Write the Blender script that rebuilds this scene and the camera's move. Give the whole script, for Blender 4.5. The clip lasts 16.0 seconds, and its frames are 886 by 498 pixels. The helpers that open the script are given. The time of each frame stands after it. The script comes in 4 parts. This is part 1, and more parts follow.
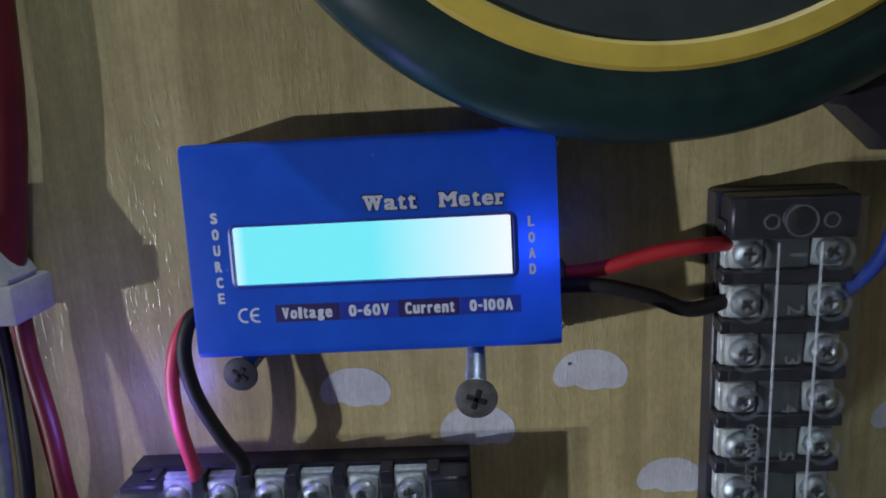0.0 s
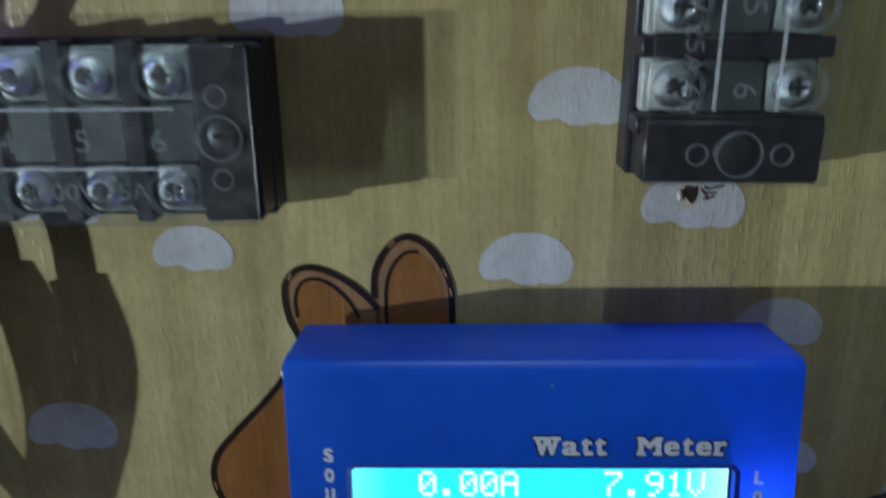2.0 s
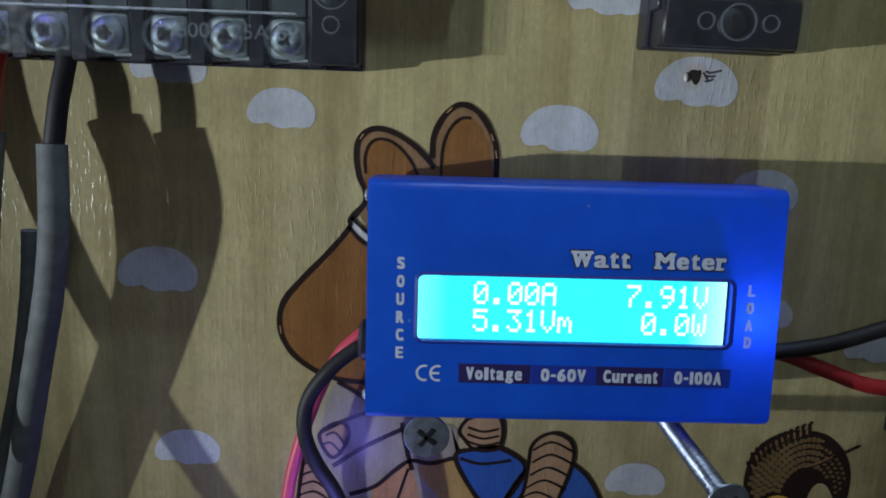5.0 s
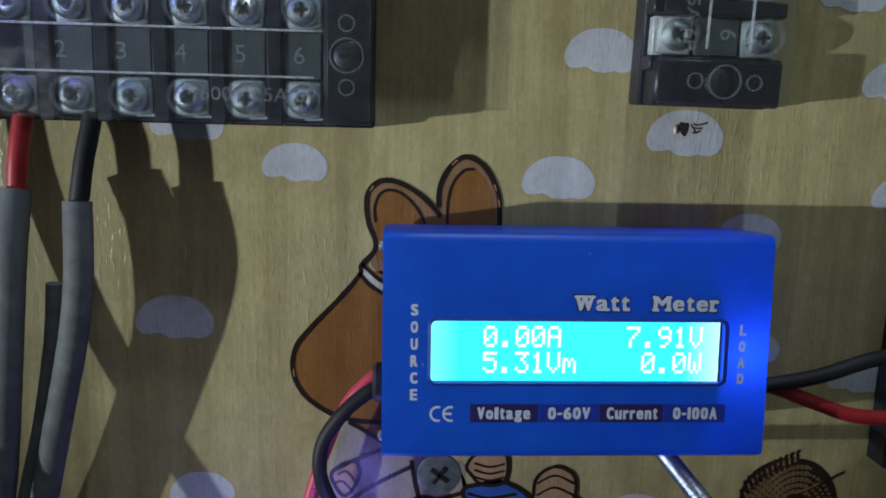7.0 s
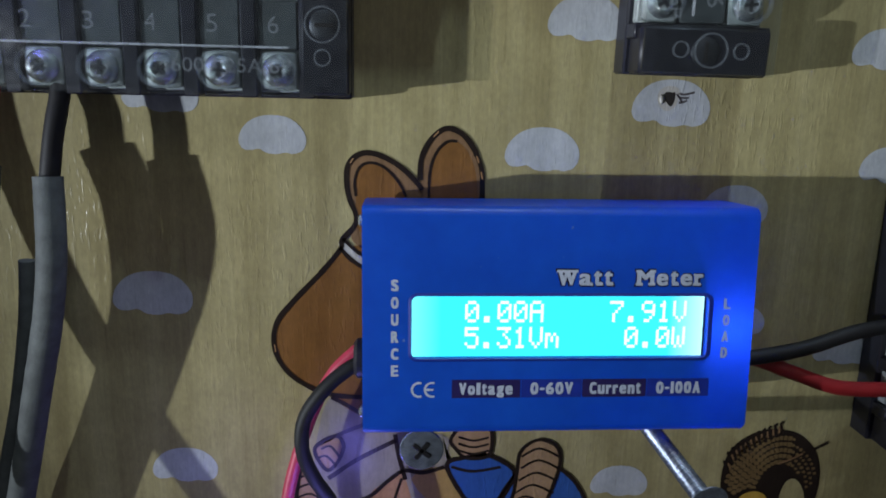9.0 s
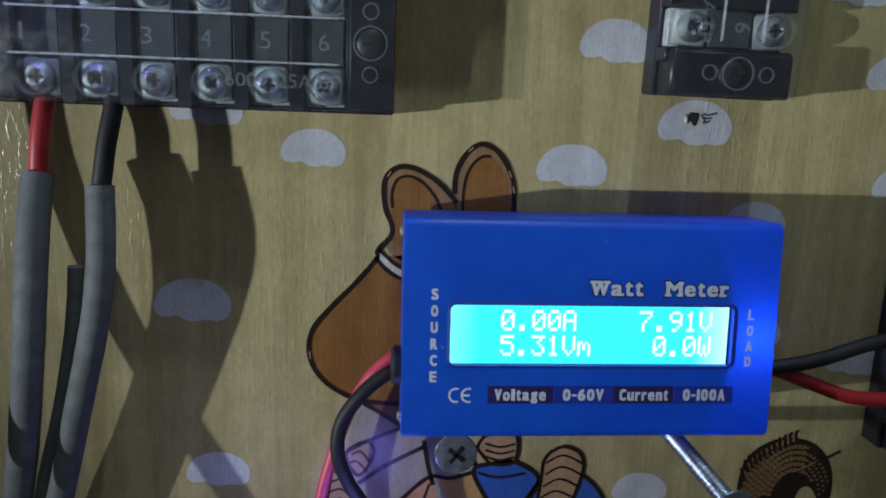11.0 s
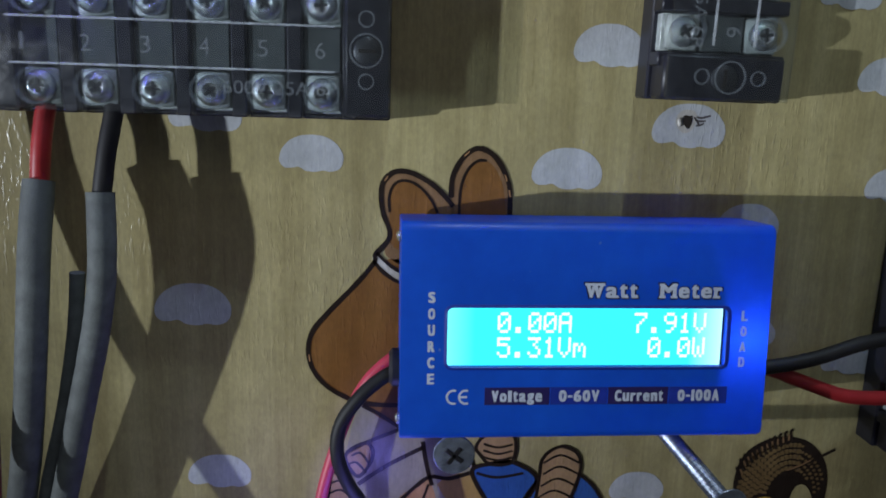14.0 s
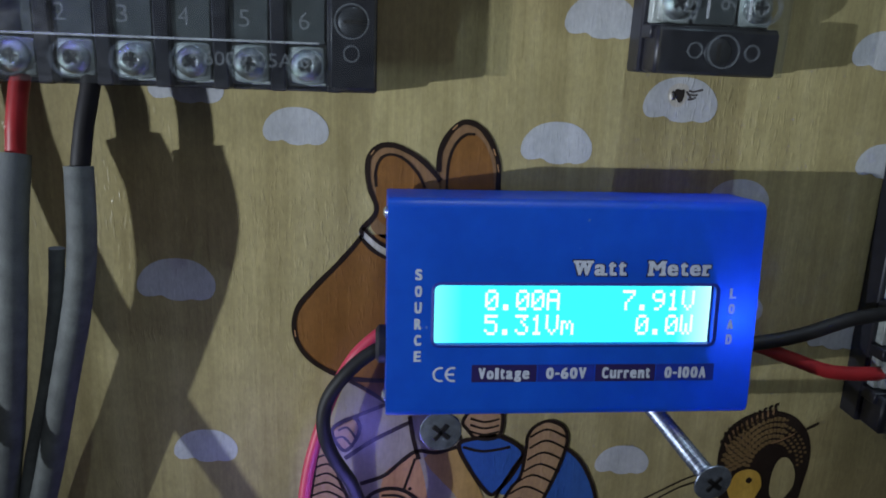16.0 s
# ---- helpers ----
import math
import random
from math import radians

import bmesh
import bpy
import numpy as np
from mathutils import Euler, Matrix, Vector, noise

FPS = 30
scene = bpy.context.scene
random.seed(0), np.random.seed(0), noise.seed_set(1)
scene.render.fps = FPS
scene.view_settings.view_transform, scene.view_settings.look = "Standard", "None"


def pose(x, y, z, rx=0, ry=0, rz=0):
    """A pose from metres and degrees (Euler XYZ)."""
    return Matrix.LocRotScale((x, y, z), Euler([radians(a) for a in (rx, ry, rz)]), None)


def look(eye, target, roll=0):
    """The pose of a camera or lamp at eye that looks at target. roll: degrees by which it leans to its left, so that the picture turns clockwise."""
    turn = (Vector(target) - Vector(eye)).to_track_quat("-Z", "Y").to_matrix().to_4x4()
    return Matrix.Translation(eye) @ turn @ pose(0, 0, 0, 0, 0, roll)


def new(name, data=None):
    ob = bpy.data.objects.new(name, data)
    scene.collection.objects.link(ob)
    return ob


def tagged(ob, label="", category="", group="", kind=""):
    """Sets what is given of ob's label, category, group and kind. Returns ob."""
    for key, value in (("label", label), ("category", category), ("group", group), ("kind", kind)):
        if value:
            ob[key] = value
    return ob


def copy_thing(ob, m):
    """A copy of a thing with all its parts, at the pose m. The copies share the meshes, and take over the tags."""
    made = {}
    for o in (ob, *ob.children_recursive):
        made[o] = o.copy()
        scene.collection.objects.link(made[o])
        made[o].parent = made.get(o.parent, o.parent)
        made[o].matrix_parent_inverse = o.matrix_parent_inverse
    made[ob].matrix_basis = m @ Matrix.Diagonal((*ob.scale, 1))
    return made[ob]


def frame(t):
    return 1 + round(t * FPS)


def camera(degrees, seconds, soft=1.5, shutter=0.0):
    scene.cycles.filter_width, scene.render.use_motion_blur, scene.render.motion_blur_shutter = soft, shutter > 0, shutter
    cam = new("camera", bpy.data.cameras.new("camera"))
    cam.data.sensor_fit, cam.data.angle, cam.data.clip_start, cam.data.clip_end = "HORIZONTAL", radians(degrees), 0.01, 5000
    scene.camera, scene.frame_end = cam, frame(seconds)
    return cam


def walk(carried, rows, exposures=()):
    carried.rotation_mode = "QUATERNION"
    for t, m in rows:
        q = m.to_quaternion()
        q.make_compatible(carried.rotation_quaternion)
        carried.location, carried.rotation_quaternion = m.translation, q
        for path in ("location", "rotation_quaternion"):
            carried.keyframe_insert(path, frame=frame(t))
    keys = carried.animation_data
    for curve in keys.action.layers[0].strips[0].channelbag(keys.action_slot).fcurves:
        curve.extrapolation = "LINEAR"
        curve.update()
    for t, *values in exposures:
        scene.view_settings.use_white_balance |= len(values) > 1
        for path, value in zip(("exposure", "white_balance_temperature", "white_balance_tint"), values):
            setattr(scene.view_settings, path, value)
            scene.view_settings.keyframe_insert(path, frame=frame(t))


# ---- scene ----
cam = camera(61.2, 16.0, soft=1.8, shutter=0.3)
PATH = [
    (0, (-0.00799, -0.18385, 1.46525), (-0.05855, 0.79036, 1.24534), -3.35),
    (0.5, (-0.00496, -0.17747, 1.45757), (-0.05500, 0.79506, 1.23025), -2.52),
    (1, (0.00267, -0.17578, 1.44345), (-0.04619, 0.79596, 1.21250), -1.86),
    (1.5, (0.00607, -0.15703, 1.41191), (-0.02278, 0.80753, 1.14963), -1.64),
    (1.7, (0.010, -0.148, 1.388), (-0.002, 1.787, 0.883), -1.1),
    (2, (0.01971, -0.13468, 1.37367), (-0.01132, 0.81786, 1.07085), -0.73),
    (2.5, (0.04048, -0.12903, 1.34950), (-0.00892, 0.81271, 1.01681), -1.32),
    (3, (0.03524, -0.13131, 1.34719), (-0.02244, 0.80983, 1.01413), -1.68),
    (3.5, (0.03733, -0.13208, 1.34988), (-0.00410, 0.80424, 1.00118), 0.02),
    (4, (0.03437, -0.15072, 1.34935), (0.04884, 0.79572, 1.02680), 1.70),
    (4.2, (0.028, -0.164, 1.354), (0.024, 1.713, 0.664), 3.3),
    (4.5, (0.01659, -0.17543, 1.34391), (0.00620, 0.79525, 1.10377), 0.77),
    (5, (0.00138, -0.17286, 1.33904), (0.02317, 0.80188, 1.11676), 2.05),
    (7.5, (-0.00722, -0.18118, 1.34641), (0.04809, 0.79971, 1.15988), 1.43),
    (8, (-0.00815, -0.18108, 1.34585), (0.04195, 0.79772, 1.14723), 1.84),
    (8.5, (-0.00624, -0.17997, 1.34572), (0.05185, 0.79838, 1.14708), 1.52),
    (9, (-0.00350, -0.17734, 1.34668), (0.05871, 0.79326, 1.11418), 1.36),
    (9.5, (-0.01095, -0.18285, 1.34965), (0.06149, 0.78892, 1.12513), 1.59),
    (12, (-0.01581, -0.18312, 1.34483), (0.06491, 0.79128, 1.13502), 2.29),
    (12.5, (-0.01525, -0.18319, 1.34681), (0.06695, 0.79046, 1.13410), 2.02),
    (13, (-0.01390, -0.18442, 1.34753), (0.06795, 0.78961, 1.13643), 1.91),
    (13.5, (-0.01639, -0.18418, 1.34711), (0.06744, 0.78937, 1.13456), 2.06),
    (14, (-0.01469, -0.18500, 1.34818), (0.06478, 0.78887, 1.13543), 1.81),
    (14.5, (-0.01350, -0.18333, 1.34658), (0.07525, 0.78810, 1.12646), 2.16),
    (15, (-0.01483, -0.18085, 1.34787), (0.07898, 0.78299, 1.09843), 2.27),
    (15.5, (-0.01121, -0.18033, 1.34865), (0.08313, 0.78060, 1.08845), 2.00),
    (16, (-0.01417, -0.18205, 1.35036), (0.08087, 0.77924, 1.09173), 2.22),
]
walk(cam, [(t, look(eye, target, roll)) for t, eye, target, roll in PATH],
     [(0, -0.22, 6350, 25), (1.0, -0.22, 6350, 22), (1.6, -0.20, 6400, 14), (2.1, -0.10, 6200, 11), (2.6, -0.46, 5950, 11), (3.7, -0.50, 5950, 11), (4.6, -0.02, 6180, 14), (7.5, 0.04, 6280, 16), (16, 0.05, 6220, 17)])

# ---- light ----
world = bpy.data.worlds.new("world")
world.use_nodes = True
world.node_tree.nodes["Background"].inputs[0].default_value = (0.80, 0.86, 1.0, 1)
world.node_tree.nodes["Background"].inputs[1].default_value = 0.02
scene.world = world


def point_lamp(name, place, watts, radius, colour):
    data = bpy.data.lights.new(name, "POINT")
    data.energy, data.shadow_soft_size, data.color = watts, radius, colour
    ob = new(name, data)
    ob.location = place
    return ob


Z0 = 1.3                    # height of the zero of the board's own millimetres


def at(u, v, d=0.0):
    """Millimetres on the board (right, up, out of it) to metres."""
    return Vector((u / 1000, -d / 1000, Z0 + v / 1000))


torch = bpy.data.lights.new("side_lamp", "SPOT")
torch.energy, torch.shadow_soft_size, torch.color = 114.0, 0.016, (0.86, 0.965, 1.0)
torch.spot_size, torch.spot_blend = radians(22), 1.0
new("side_lamp", torch).matrix_basis = look(at(-1540, -150, 900), at(8, 84, 0)) @ Matrix.Diagonal((0.265, 0.72, 1, 1))
point_lamp("upper_lamp", at(62, 700, 210), 6.2, 0.008, (0.68, 0.90, 1.0))
# Unseen soft area light, added to lift the shadows on the board.
fill_light = bpy.data.lights.new("ambient_fill", "AREA")
fill_light.energy, fill_light.size, fill_light.color = 2.5, 0.7, (0.94, 0.92, 0.94)
new("ambient_fill", fill_light).location = (0.3, -1.2, 2.55)


# ---- materials ----
class Nodes:
    """A small builder for one node material."""

    def __init__(self, name):
        self.mat = bpy.data.materials.new(name)
        self.mat.use_nodes = True
        self.t = self.mat.node_tree
        self.bsdf = self.t.nodes["Principled BSDF"]
        self.out = self.t.nodes["Material Output"]

    def node(self, kind, **values):
        n = self.t.nodes.new(kind)
        for key, value in values.items():
            setattr(n, key, value)
        return n

    def link(self, a, b):
        self.t.links.new(a, b)

    def coords(self, scale, kind="Object"):
        tc, mp = self.node("ShaderNodeTexCoord"), self.node("ShaderNodeMapping")
        mp.inputs["Scale"].default_value = scale
        self.link(tc.outputs[kind], mp.inputs["Vector"])
        return mp.outputs["Vector"]

    def noise(self, vector, scale, detail=4.0, rough=0.55):
        n = self.node("ShaderNodeTexNoise")
        n.inputs["Scale"].default_value, n.inputs["Detail"].default_value, n.inputs["Roughness"].default_value = scale, detail, rough
        self.link(vector, n.inputs["Vector"])
        return n.outputs["Fac"]

    def ramp(self, fac, *stops):
        r = self.node("ShaderNodeValToRGB")
        while len(r.color_ramp.elements) < len(stops):
            r.color_ramp.elements.new(0.5)
        for e, (p, c) in zip(r.color_ramp.elements, stops):
            e.position, e.color = p, (*c, 1)
        self.link(fac, r.inputs["Fac"])
        return r.outputs["Color"]

    def mix(self, a, b, fac, mode="MIX"):
        m = self.node("ShaderNodeMix", data_type="RGBA", blend_type=mode)
        for value, socket in ((fac, m.inputs[0]), (a, m.inputs[6]), (b, m.inputs[7])):
            if isinstance(value, (int, float)):
                socket.default_value = value
            elif isinstance(value, tuple):
                socket.default_value = (*value, 1)
            else:
                self.link(value, socket)
        return m.outputs[2]

    def bump(self, height, strength, distance):
        b = self.node("ShaderNodeBump")
        b.inputs["Strength"].default_value, b.inputs["Distance"].default_value = strength, distance
        self.link(height, b.inputs["Height"])
        self.link(b.outputs["Normal"], self.bsdf.inputs["Normal"])

    def set(self, rough=0.5, metal=0.0, spec=0.5, colour=None):
        self.bsdf.inputs["Roughness"].default_value = rough
        self.bsdf.inputs["Metallic"].default_value = metal
        self.bsdf.inputs["Specular IOR Level"].default_value = spec
        if isinstance(colour, tuple):
            self.bsdf.inputs["Base Color"].default_value = (*colour, 1)
        elif colour is not None:
            self.link(colour, self.bsdf.inputs["Base Color"])
        return self.mat


def plain(name, colour, rough=0.5, metal=0.0, spec=0.5, vary=0.18, scale=180.0, bump=0.0):
    """Paint, plastic or metal with fine mottling and dusty blotches."""
    n = Nodes(name)
    v = n.coords((1, 1, 1))
    dark = tuple(c * (1 - vary) for c in colour)
    light = tuple(min(1, c * (1 + vary)) for c in colour)
    col = n.ramp(n.noise(v, scale), (0.3, dark), (0.7, light))
    col = n.mix(col, dark, n.ramp(n.noise(v, scale * 0.12, 2.0), (0.4, (0, 0, 0)), (0.75, (0.7, 0.7, 0.7))))
    if bump:
        n.bump(n.noise(v, scale * 8, 3.0), bump, 0.0002)
    return n.set(rough, metal, spec, col)


def wood_film(name, tones, streak=1.0):
    """Printed film on plywood: upright grain, fine pores, faint blotches."""
    n = Nodes(name)
    broad = n.noise(n.coords((120, 1, 4.5)), 1.0, 5.0, 0.6)
    fine = n.noise(n.coords((900, 1, 26)), 1.0, 4.0, 0.65)
    blot = n.noise(n.coords((9, 1, 6)), 1.0, 3.0)
    base = n.ramp(broad, (0.30, tones[0]), (0.5, tones[1]), (0.70, tones[2]))
    base = n.mix(base, n.ramp(fine, (0.35, (0.62, 0.60, 0.55)), (0.62, (1.08, 1.08, 1.06))), 0.34 * streak, "MULTIPLY")
    base = n.mix(base, n.ramp(blot, (0.35, (0.80, 0.78, 0.76)), (0.65, (1.06, 1.06, 1.06))), 0.6, "MULTIPLY")
    mottle = n.noise(n.coords((150, 1, 95)), 1.0, 5.0, 0.7)
    base = n.mix(base, n.ramp(mottle, (0.3, (0.76, 0.76, 0.75)), (0.7, (1.10, 1.10, 1.11))), 0.8, "MULTIPLY")
    speck = n.noise(n.coords((1100, 1, 520)), 1.0, 3.0, 0.7)
    base = n.mix(base, n.ramp(speck, (0.36, (0.84, 0.84, 0.86)), (0.64, (1.08, 1.08, 1.06))), 0.6, "MULTIPLY")
    dashes = n.noise(n.coords((900, 1, 210)), 1.0, 2.0, 0.55)
    patches = n.ramp(n.noise(n.coords((26, 1, 14)), 1.0, 2.0), (0.42, (0.25, 0.25, 0.25)), (0.62, (1, 1, 1)))
    n.bump(n.mix(n.ramp(dashes, (0.55, (0, 0, 0)), (0.70, (1, 1, 1))), patches, 1.0, "MULTIPLY"), 0.34, 0.00025)
    scratch = n.ramp(n.noise(n.coords((1250, 1, 130)), 1.0, 2.0, 0.5), (0.64, (1, 1, 1)), (0.72, (0.62, 0.58, 0.54)))
    base = n.mix(base, scratch, 0.35, "MULTIPLY")
    return n.set(0.30, 0.0, 0.5, base)


BOARD = wood_film("wood_grain_film", ((0.362, 0.302, 0.142), (0.446, 0.380, 0.186), (0.512, 0.442, 0.228)), 0.9)
CLOUD = wood_film("pale_print", ((0.49, 0.51, 0.53), (0.54, 0.56, 0.585), (0.58, 0.60, 0.625)), 0.35)
BROWN = wood_film("brown_print", ((0.20, 0.088, 0.024), (0.24, 0.108, 0.03), (0.28, 0.13, 0.04)), 0.6)
TAN = wood_film("tan_print", ((0.42, 0.22, 0.10), (0.48, 0.26, 0.12), (0.52, 0.30, 0.15)), 0.6)
BLUEPRINT = wood_film("blue_print", ((0.03, 0.09, 0.33), (0.035, 0.11, 0.38), (0.045, 0.13, 0.42)), 0.5)
YELLOWPRINT = wood_film("yellow_print", ((0.55, 0.33, 0.05), (0.62, 0.38, 0.06), (0.66, 0.42, 0.08)), 0.5)
PALEPRINT = wood_film("off_white_print", ((0.50, 0.47, 0.42), (0.56, 0.53, 0.48), (0.60, 0.57, 0.52)), 0.5)
LINE = wood_film("dark_line_print", ((0.016, 0.009, 0.007), (0.02, 0.012, 0.009), (0.026, 0.016, 0.012)), 0.4)
DARKMARK = plain("dark_film_mark", (0.075, 0.062, 0.066), 0.8, vary=0.4, scale=900)
# Near-black that puts the shade inside the hole and slots into colour.
RECESSDARK = plain("recess_dark", (0.02, 0.014, 0.01), 0.9)
PAINT = plain("off_white_wall_paint", (0.62, 0.60, 0.55), 0.8, vary=0.06, scale=14)
CONCRETE = plain("grey_floor", (0.22, 0.21, 0.20), 0.7, vary=0.2, scale=9)
BLACKPLASTIC = plain("black_plastic", (0.018, 0.018, 0.026), 0.42, vary=0.3, scale=300, bump=0.15)
BLACKWIRE = plain("black_insulation", (0.012, 0.011, 0.012), 0.58, spec=0.35, vary=0.3)
REDWIRE = plain("red_insulation", (0.36, 0.018, 0.022), 0.45, vary=0.16)
PINKWIRE = plain("pink_red_insulation", (0.52, 0.045, 0.085), 0.45, vary=0.12)
DARKRED = plain("dark_red_insulation", (0.12, 0.008, 0.014), 0.4, vary=0.2)
GREYSLEEVE = plain("grey_sleeve", (0.125, 0.136, 0.132), 0.68, spec=0.35, vary=0.32, scale=260, bump=0.4)
DARKSLEEVE = plain("dark_grey_sleeve", (0.085, 0.092, 0.092), 0.68, spec=0.35, vary=0.32, scale=260, bump=0.4)
BLUEWIRE = plain("blue_insulation", (0.03, 0.07, 0.36), 0.36, vary=0.15)
YGWIRE = plain("yellow_green_insulation", (0.30, 0.42, 0.06), 0.4, vary=0.2)
CLIPGREY = plain("grey_white_plastic", (0.36, 0.36, 0.36), 0.6, vary=0.15, scale=260, bump=0.2)
STEEL = plain("bright_zinc", (0.66, 0.72, 0.72), 0.17, 0.9, vary=0.42, scale=520, bump=0.9)
WASHERZINC = plain("grey_green_zinc", (0.60, 0.66, 0.64), 0.26, 0.15, vary=0.4, scale=420, bump=0.5)
STRAPZINC = plain("dark_grey_zinc", (0.10, 0.115, 0.115), 0.45, 0.2, vary=0.35, scale=300, bump=0.3)
DARKSTEEL = plain("dark_steel", (0.07, 0.072, 0.078), 0.42, 0.55, vary=0.3, scale=300, bump=0.2)
# Zinc with the backlight's blue cast put into its base colour.
SCREWZINC = plain("blue_lit_zinc", (0.31, 0.35, 0.43), 0.27, 0.75, vary=0.45, scale=380, bump=0.4)
DULLSTEEL = plain("dull_zinc", (0.30, 0.305, 0.32), 0.30, 0.8, vary=0.4, scale=380, bump=0.35)
GREENRUBBER = plain("dark_green_plastic", (0.010, 0.030, 0.028), 0.34, vary=0.3, scale=120)
DARKDISC = plain("dark_grey_green_plastic", (0.022, 0.032, 0.031), 0.5, vary=0.25, scale=140, bump=0.2)
YELLOWPLASTIC = plain("yellow_plastic", (0.47, 0.345, 0.05), 0.42, vary=0.12, scale=150, bump=0.1)
WHITEINK = plain("grey_white_ink", (0.47, 0.51, 0.60), 0.5, vary=0.14, scale=900)
DARKINK = plain("dark_violet_ink", (0.018, 0.010, 0.085), 0.45, vary=0.15, scale=500)
SHADEINK = plain("black_blue_ink", (0.008, 0.010, 0.05), 0.45, vary=0.15, scale=500)
NAVYINK = plain("navy_ink", (0.010, 0.028, 0.28), 0.42, vary=0.15, scale=500)


def blue_case():
    """Blue plastic, thin enough to let the backlight's lamp shimmer through."""
    n = Nodes("blue_translucent_plastic")
    v = n.coords((1, 1, 1))
    col = n.ramp(n.noise(v, 160), (0.3, (0.007, 0.076, 0.50)), (0.7, (0.009, 0.094, 0.58)))
    col = n.mix(col, (0.16, 0.24, 0.48), n.ramp(n.noise(v, 620, 2.0, 0.4), (0.755, (0, 0, 0)), (0.79, (0.7, 0.7, 0.7))))
    col = n.mix(col, n.ramp(n.noise(v, 34, 4.0), (0.35, (0.84, 0.86, 0.9)), (0.65, (1.06, 1.06, 1.04))), 0.8, "MULTIPLY")
    n.bump(n.noise(v, 2600, 3.0), 0.2, 0.0002)
    n.set(0.36, 0.0, 0.35, col)
    tr = n.node("ShaderNodeBsdfTranslucent")
    tr.inputs["Color"].default_value = (0.05, 0.16, 1.0, 1)
    m = n.node("ShaderNodeMixShader")
    m.inputs[0].default_value = 0.16
    n.link(n.bsdf.outputs[0], m.inputs[1])
    n.link(tr.outputs[0], m.inputs[2])
    n.link(m.outputs[0], n.out.inputs["Surface"])
    return n.mat


def clear_plastic():
    n = Nodes("clear_scuffed_plastic")
    tr, gl, fr, m = (n.node(k) for k in ("ShaderNodeBsdfTransparent", "ShaderNodeBsdfGlossy", "ShaderNodeLayerWeight", "ShaderNodeMixShader"))
    v = n.coords((1, 1, 1))
    tr.inputs["Color"].default_value = (0.90, 0.92, 0.93, 1)
    rough = n.ramp(n.noise(v, 240), (0.3, (0.10, 0.10, 0.10)), (0.7, (0.32, 0.32, 0.32)))
    n.link(rough, gl.inputs["Roughness"])
    fr.inputs["Blend"].default_value = 0.5
    grazing = n.ramp(fr.outputs["Facing"], (0.0, (0.04, 0.04, 0.04)), (0.5, (0.07, 0.07, 0.07)), (0.8, (0.30, 0.30, 0.30)), (1.0, (0.9, 0.9, 0.9)))
    b = n.node("ShaderNodeBump")
    b.inputs["Strength"].default_value, b.inputs["Distance"].default_value = 0.25, 0.0004
    n.link(n.noise(v, 130, 3.0), b.inputs["Height"])
    n.link(b.outputs["Normal"], gl.inputs["Normal"])
    n.link(grazing, m.inputs[0])
    n.link(tr.outputs[0], m.inputs[1])
    n.link(gl.outputs[0], m.inputs[2])
    # Pale diffuse veil put into the colour for the cover's hazy reflections.
    veil, scuffed = n.node("ShaderNodeBsdfDiffuse"), n.node("ShaderNodeMixShader")
    veil.inputs["Color"].default_value = (0.55, 0.60, 0.66, 1)
    n.link(n.ramp(n.noise(v, 330, 5.0), (0.35, (0.002, 0.002, 0.002)), (0.75, (0.018, 0.018, 0.018))), scuffed.inputs[0])
    n.link(m.outputs[0], scuffed.inputs[1])
    n.link(veil.outputs[0], scuffed.inputs[2])
    n.link(scuffed.outputs[0], n.out.inputs["Surface"])
    return n.mat


def backlit(name, middle, edge, strength, fade, start):
    """A backlit display: the light tube at its right end makes that end whiter."""
    n = Nodes(name)
    sep = n.node("ShaderNodeSeparateXYZ")
    n.link(n.coords((1, 1, 1), "Generated"), sep.inputs[0])
    col = n.ramp(sep.outputs[0], (0.0, edge[0]), (start, middle), (fade, middle), (1.0, edge[1]))
    em = n.node("ShaderNodeEmission")
    em.inputs["Strength"].default_value = strength
    n.link(n.mix(col, n.ramp(n.noise(n.coords((1, 1, 1)), 900), (0.3, (0.94, 0.97, 0.97)), (0.7, (1, 1, 1))), 0.6, "MULTIPLY"), em.inputs["Color"])
    n.link(em.outputs[0], n.out.inputs["Surface"])
    return n.mat


def glowing(name, colour, strength):
    n = Nodes(name)
    em = n.node("ShaderNodeEmission")
    em.inputs["Color"].default_value, em.inputs["Strength"].default_value = (*colour, 1), strength
    n.link(em.outputs[0], n.out.inputs["Surface"])
    return n.mat


BLUECASE = blue_case()
CLEAR = clear_plastic()


def faint_mark(name, colour, clear):
    """A moulded mark in clear plastic: half see-through."""
    n = Nodes(name)
    n.set(0.25, 0.0, 0.6, n.ramp(n.noise(n.coords((1, 1, 1)), 420), (0.3, tuple(c * 0.5 for c in colour)), (0.7, colour)))
    tr, m = n.node("ShaderNodeBsdfTransparent"), n.node("ShaderNodeMixShader")
    m.inputs[0].default_value = clear
    n.link(n.bsdf.outputs[0], m.inputs[1])
    n.link(tr.outputs[0], m.inputs[2])
    n.link(m.outputs[0], n.out.inputs["Surface"])
    return n.mat


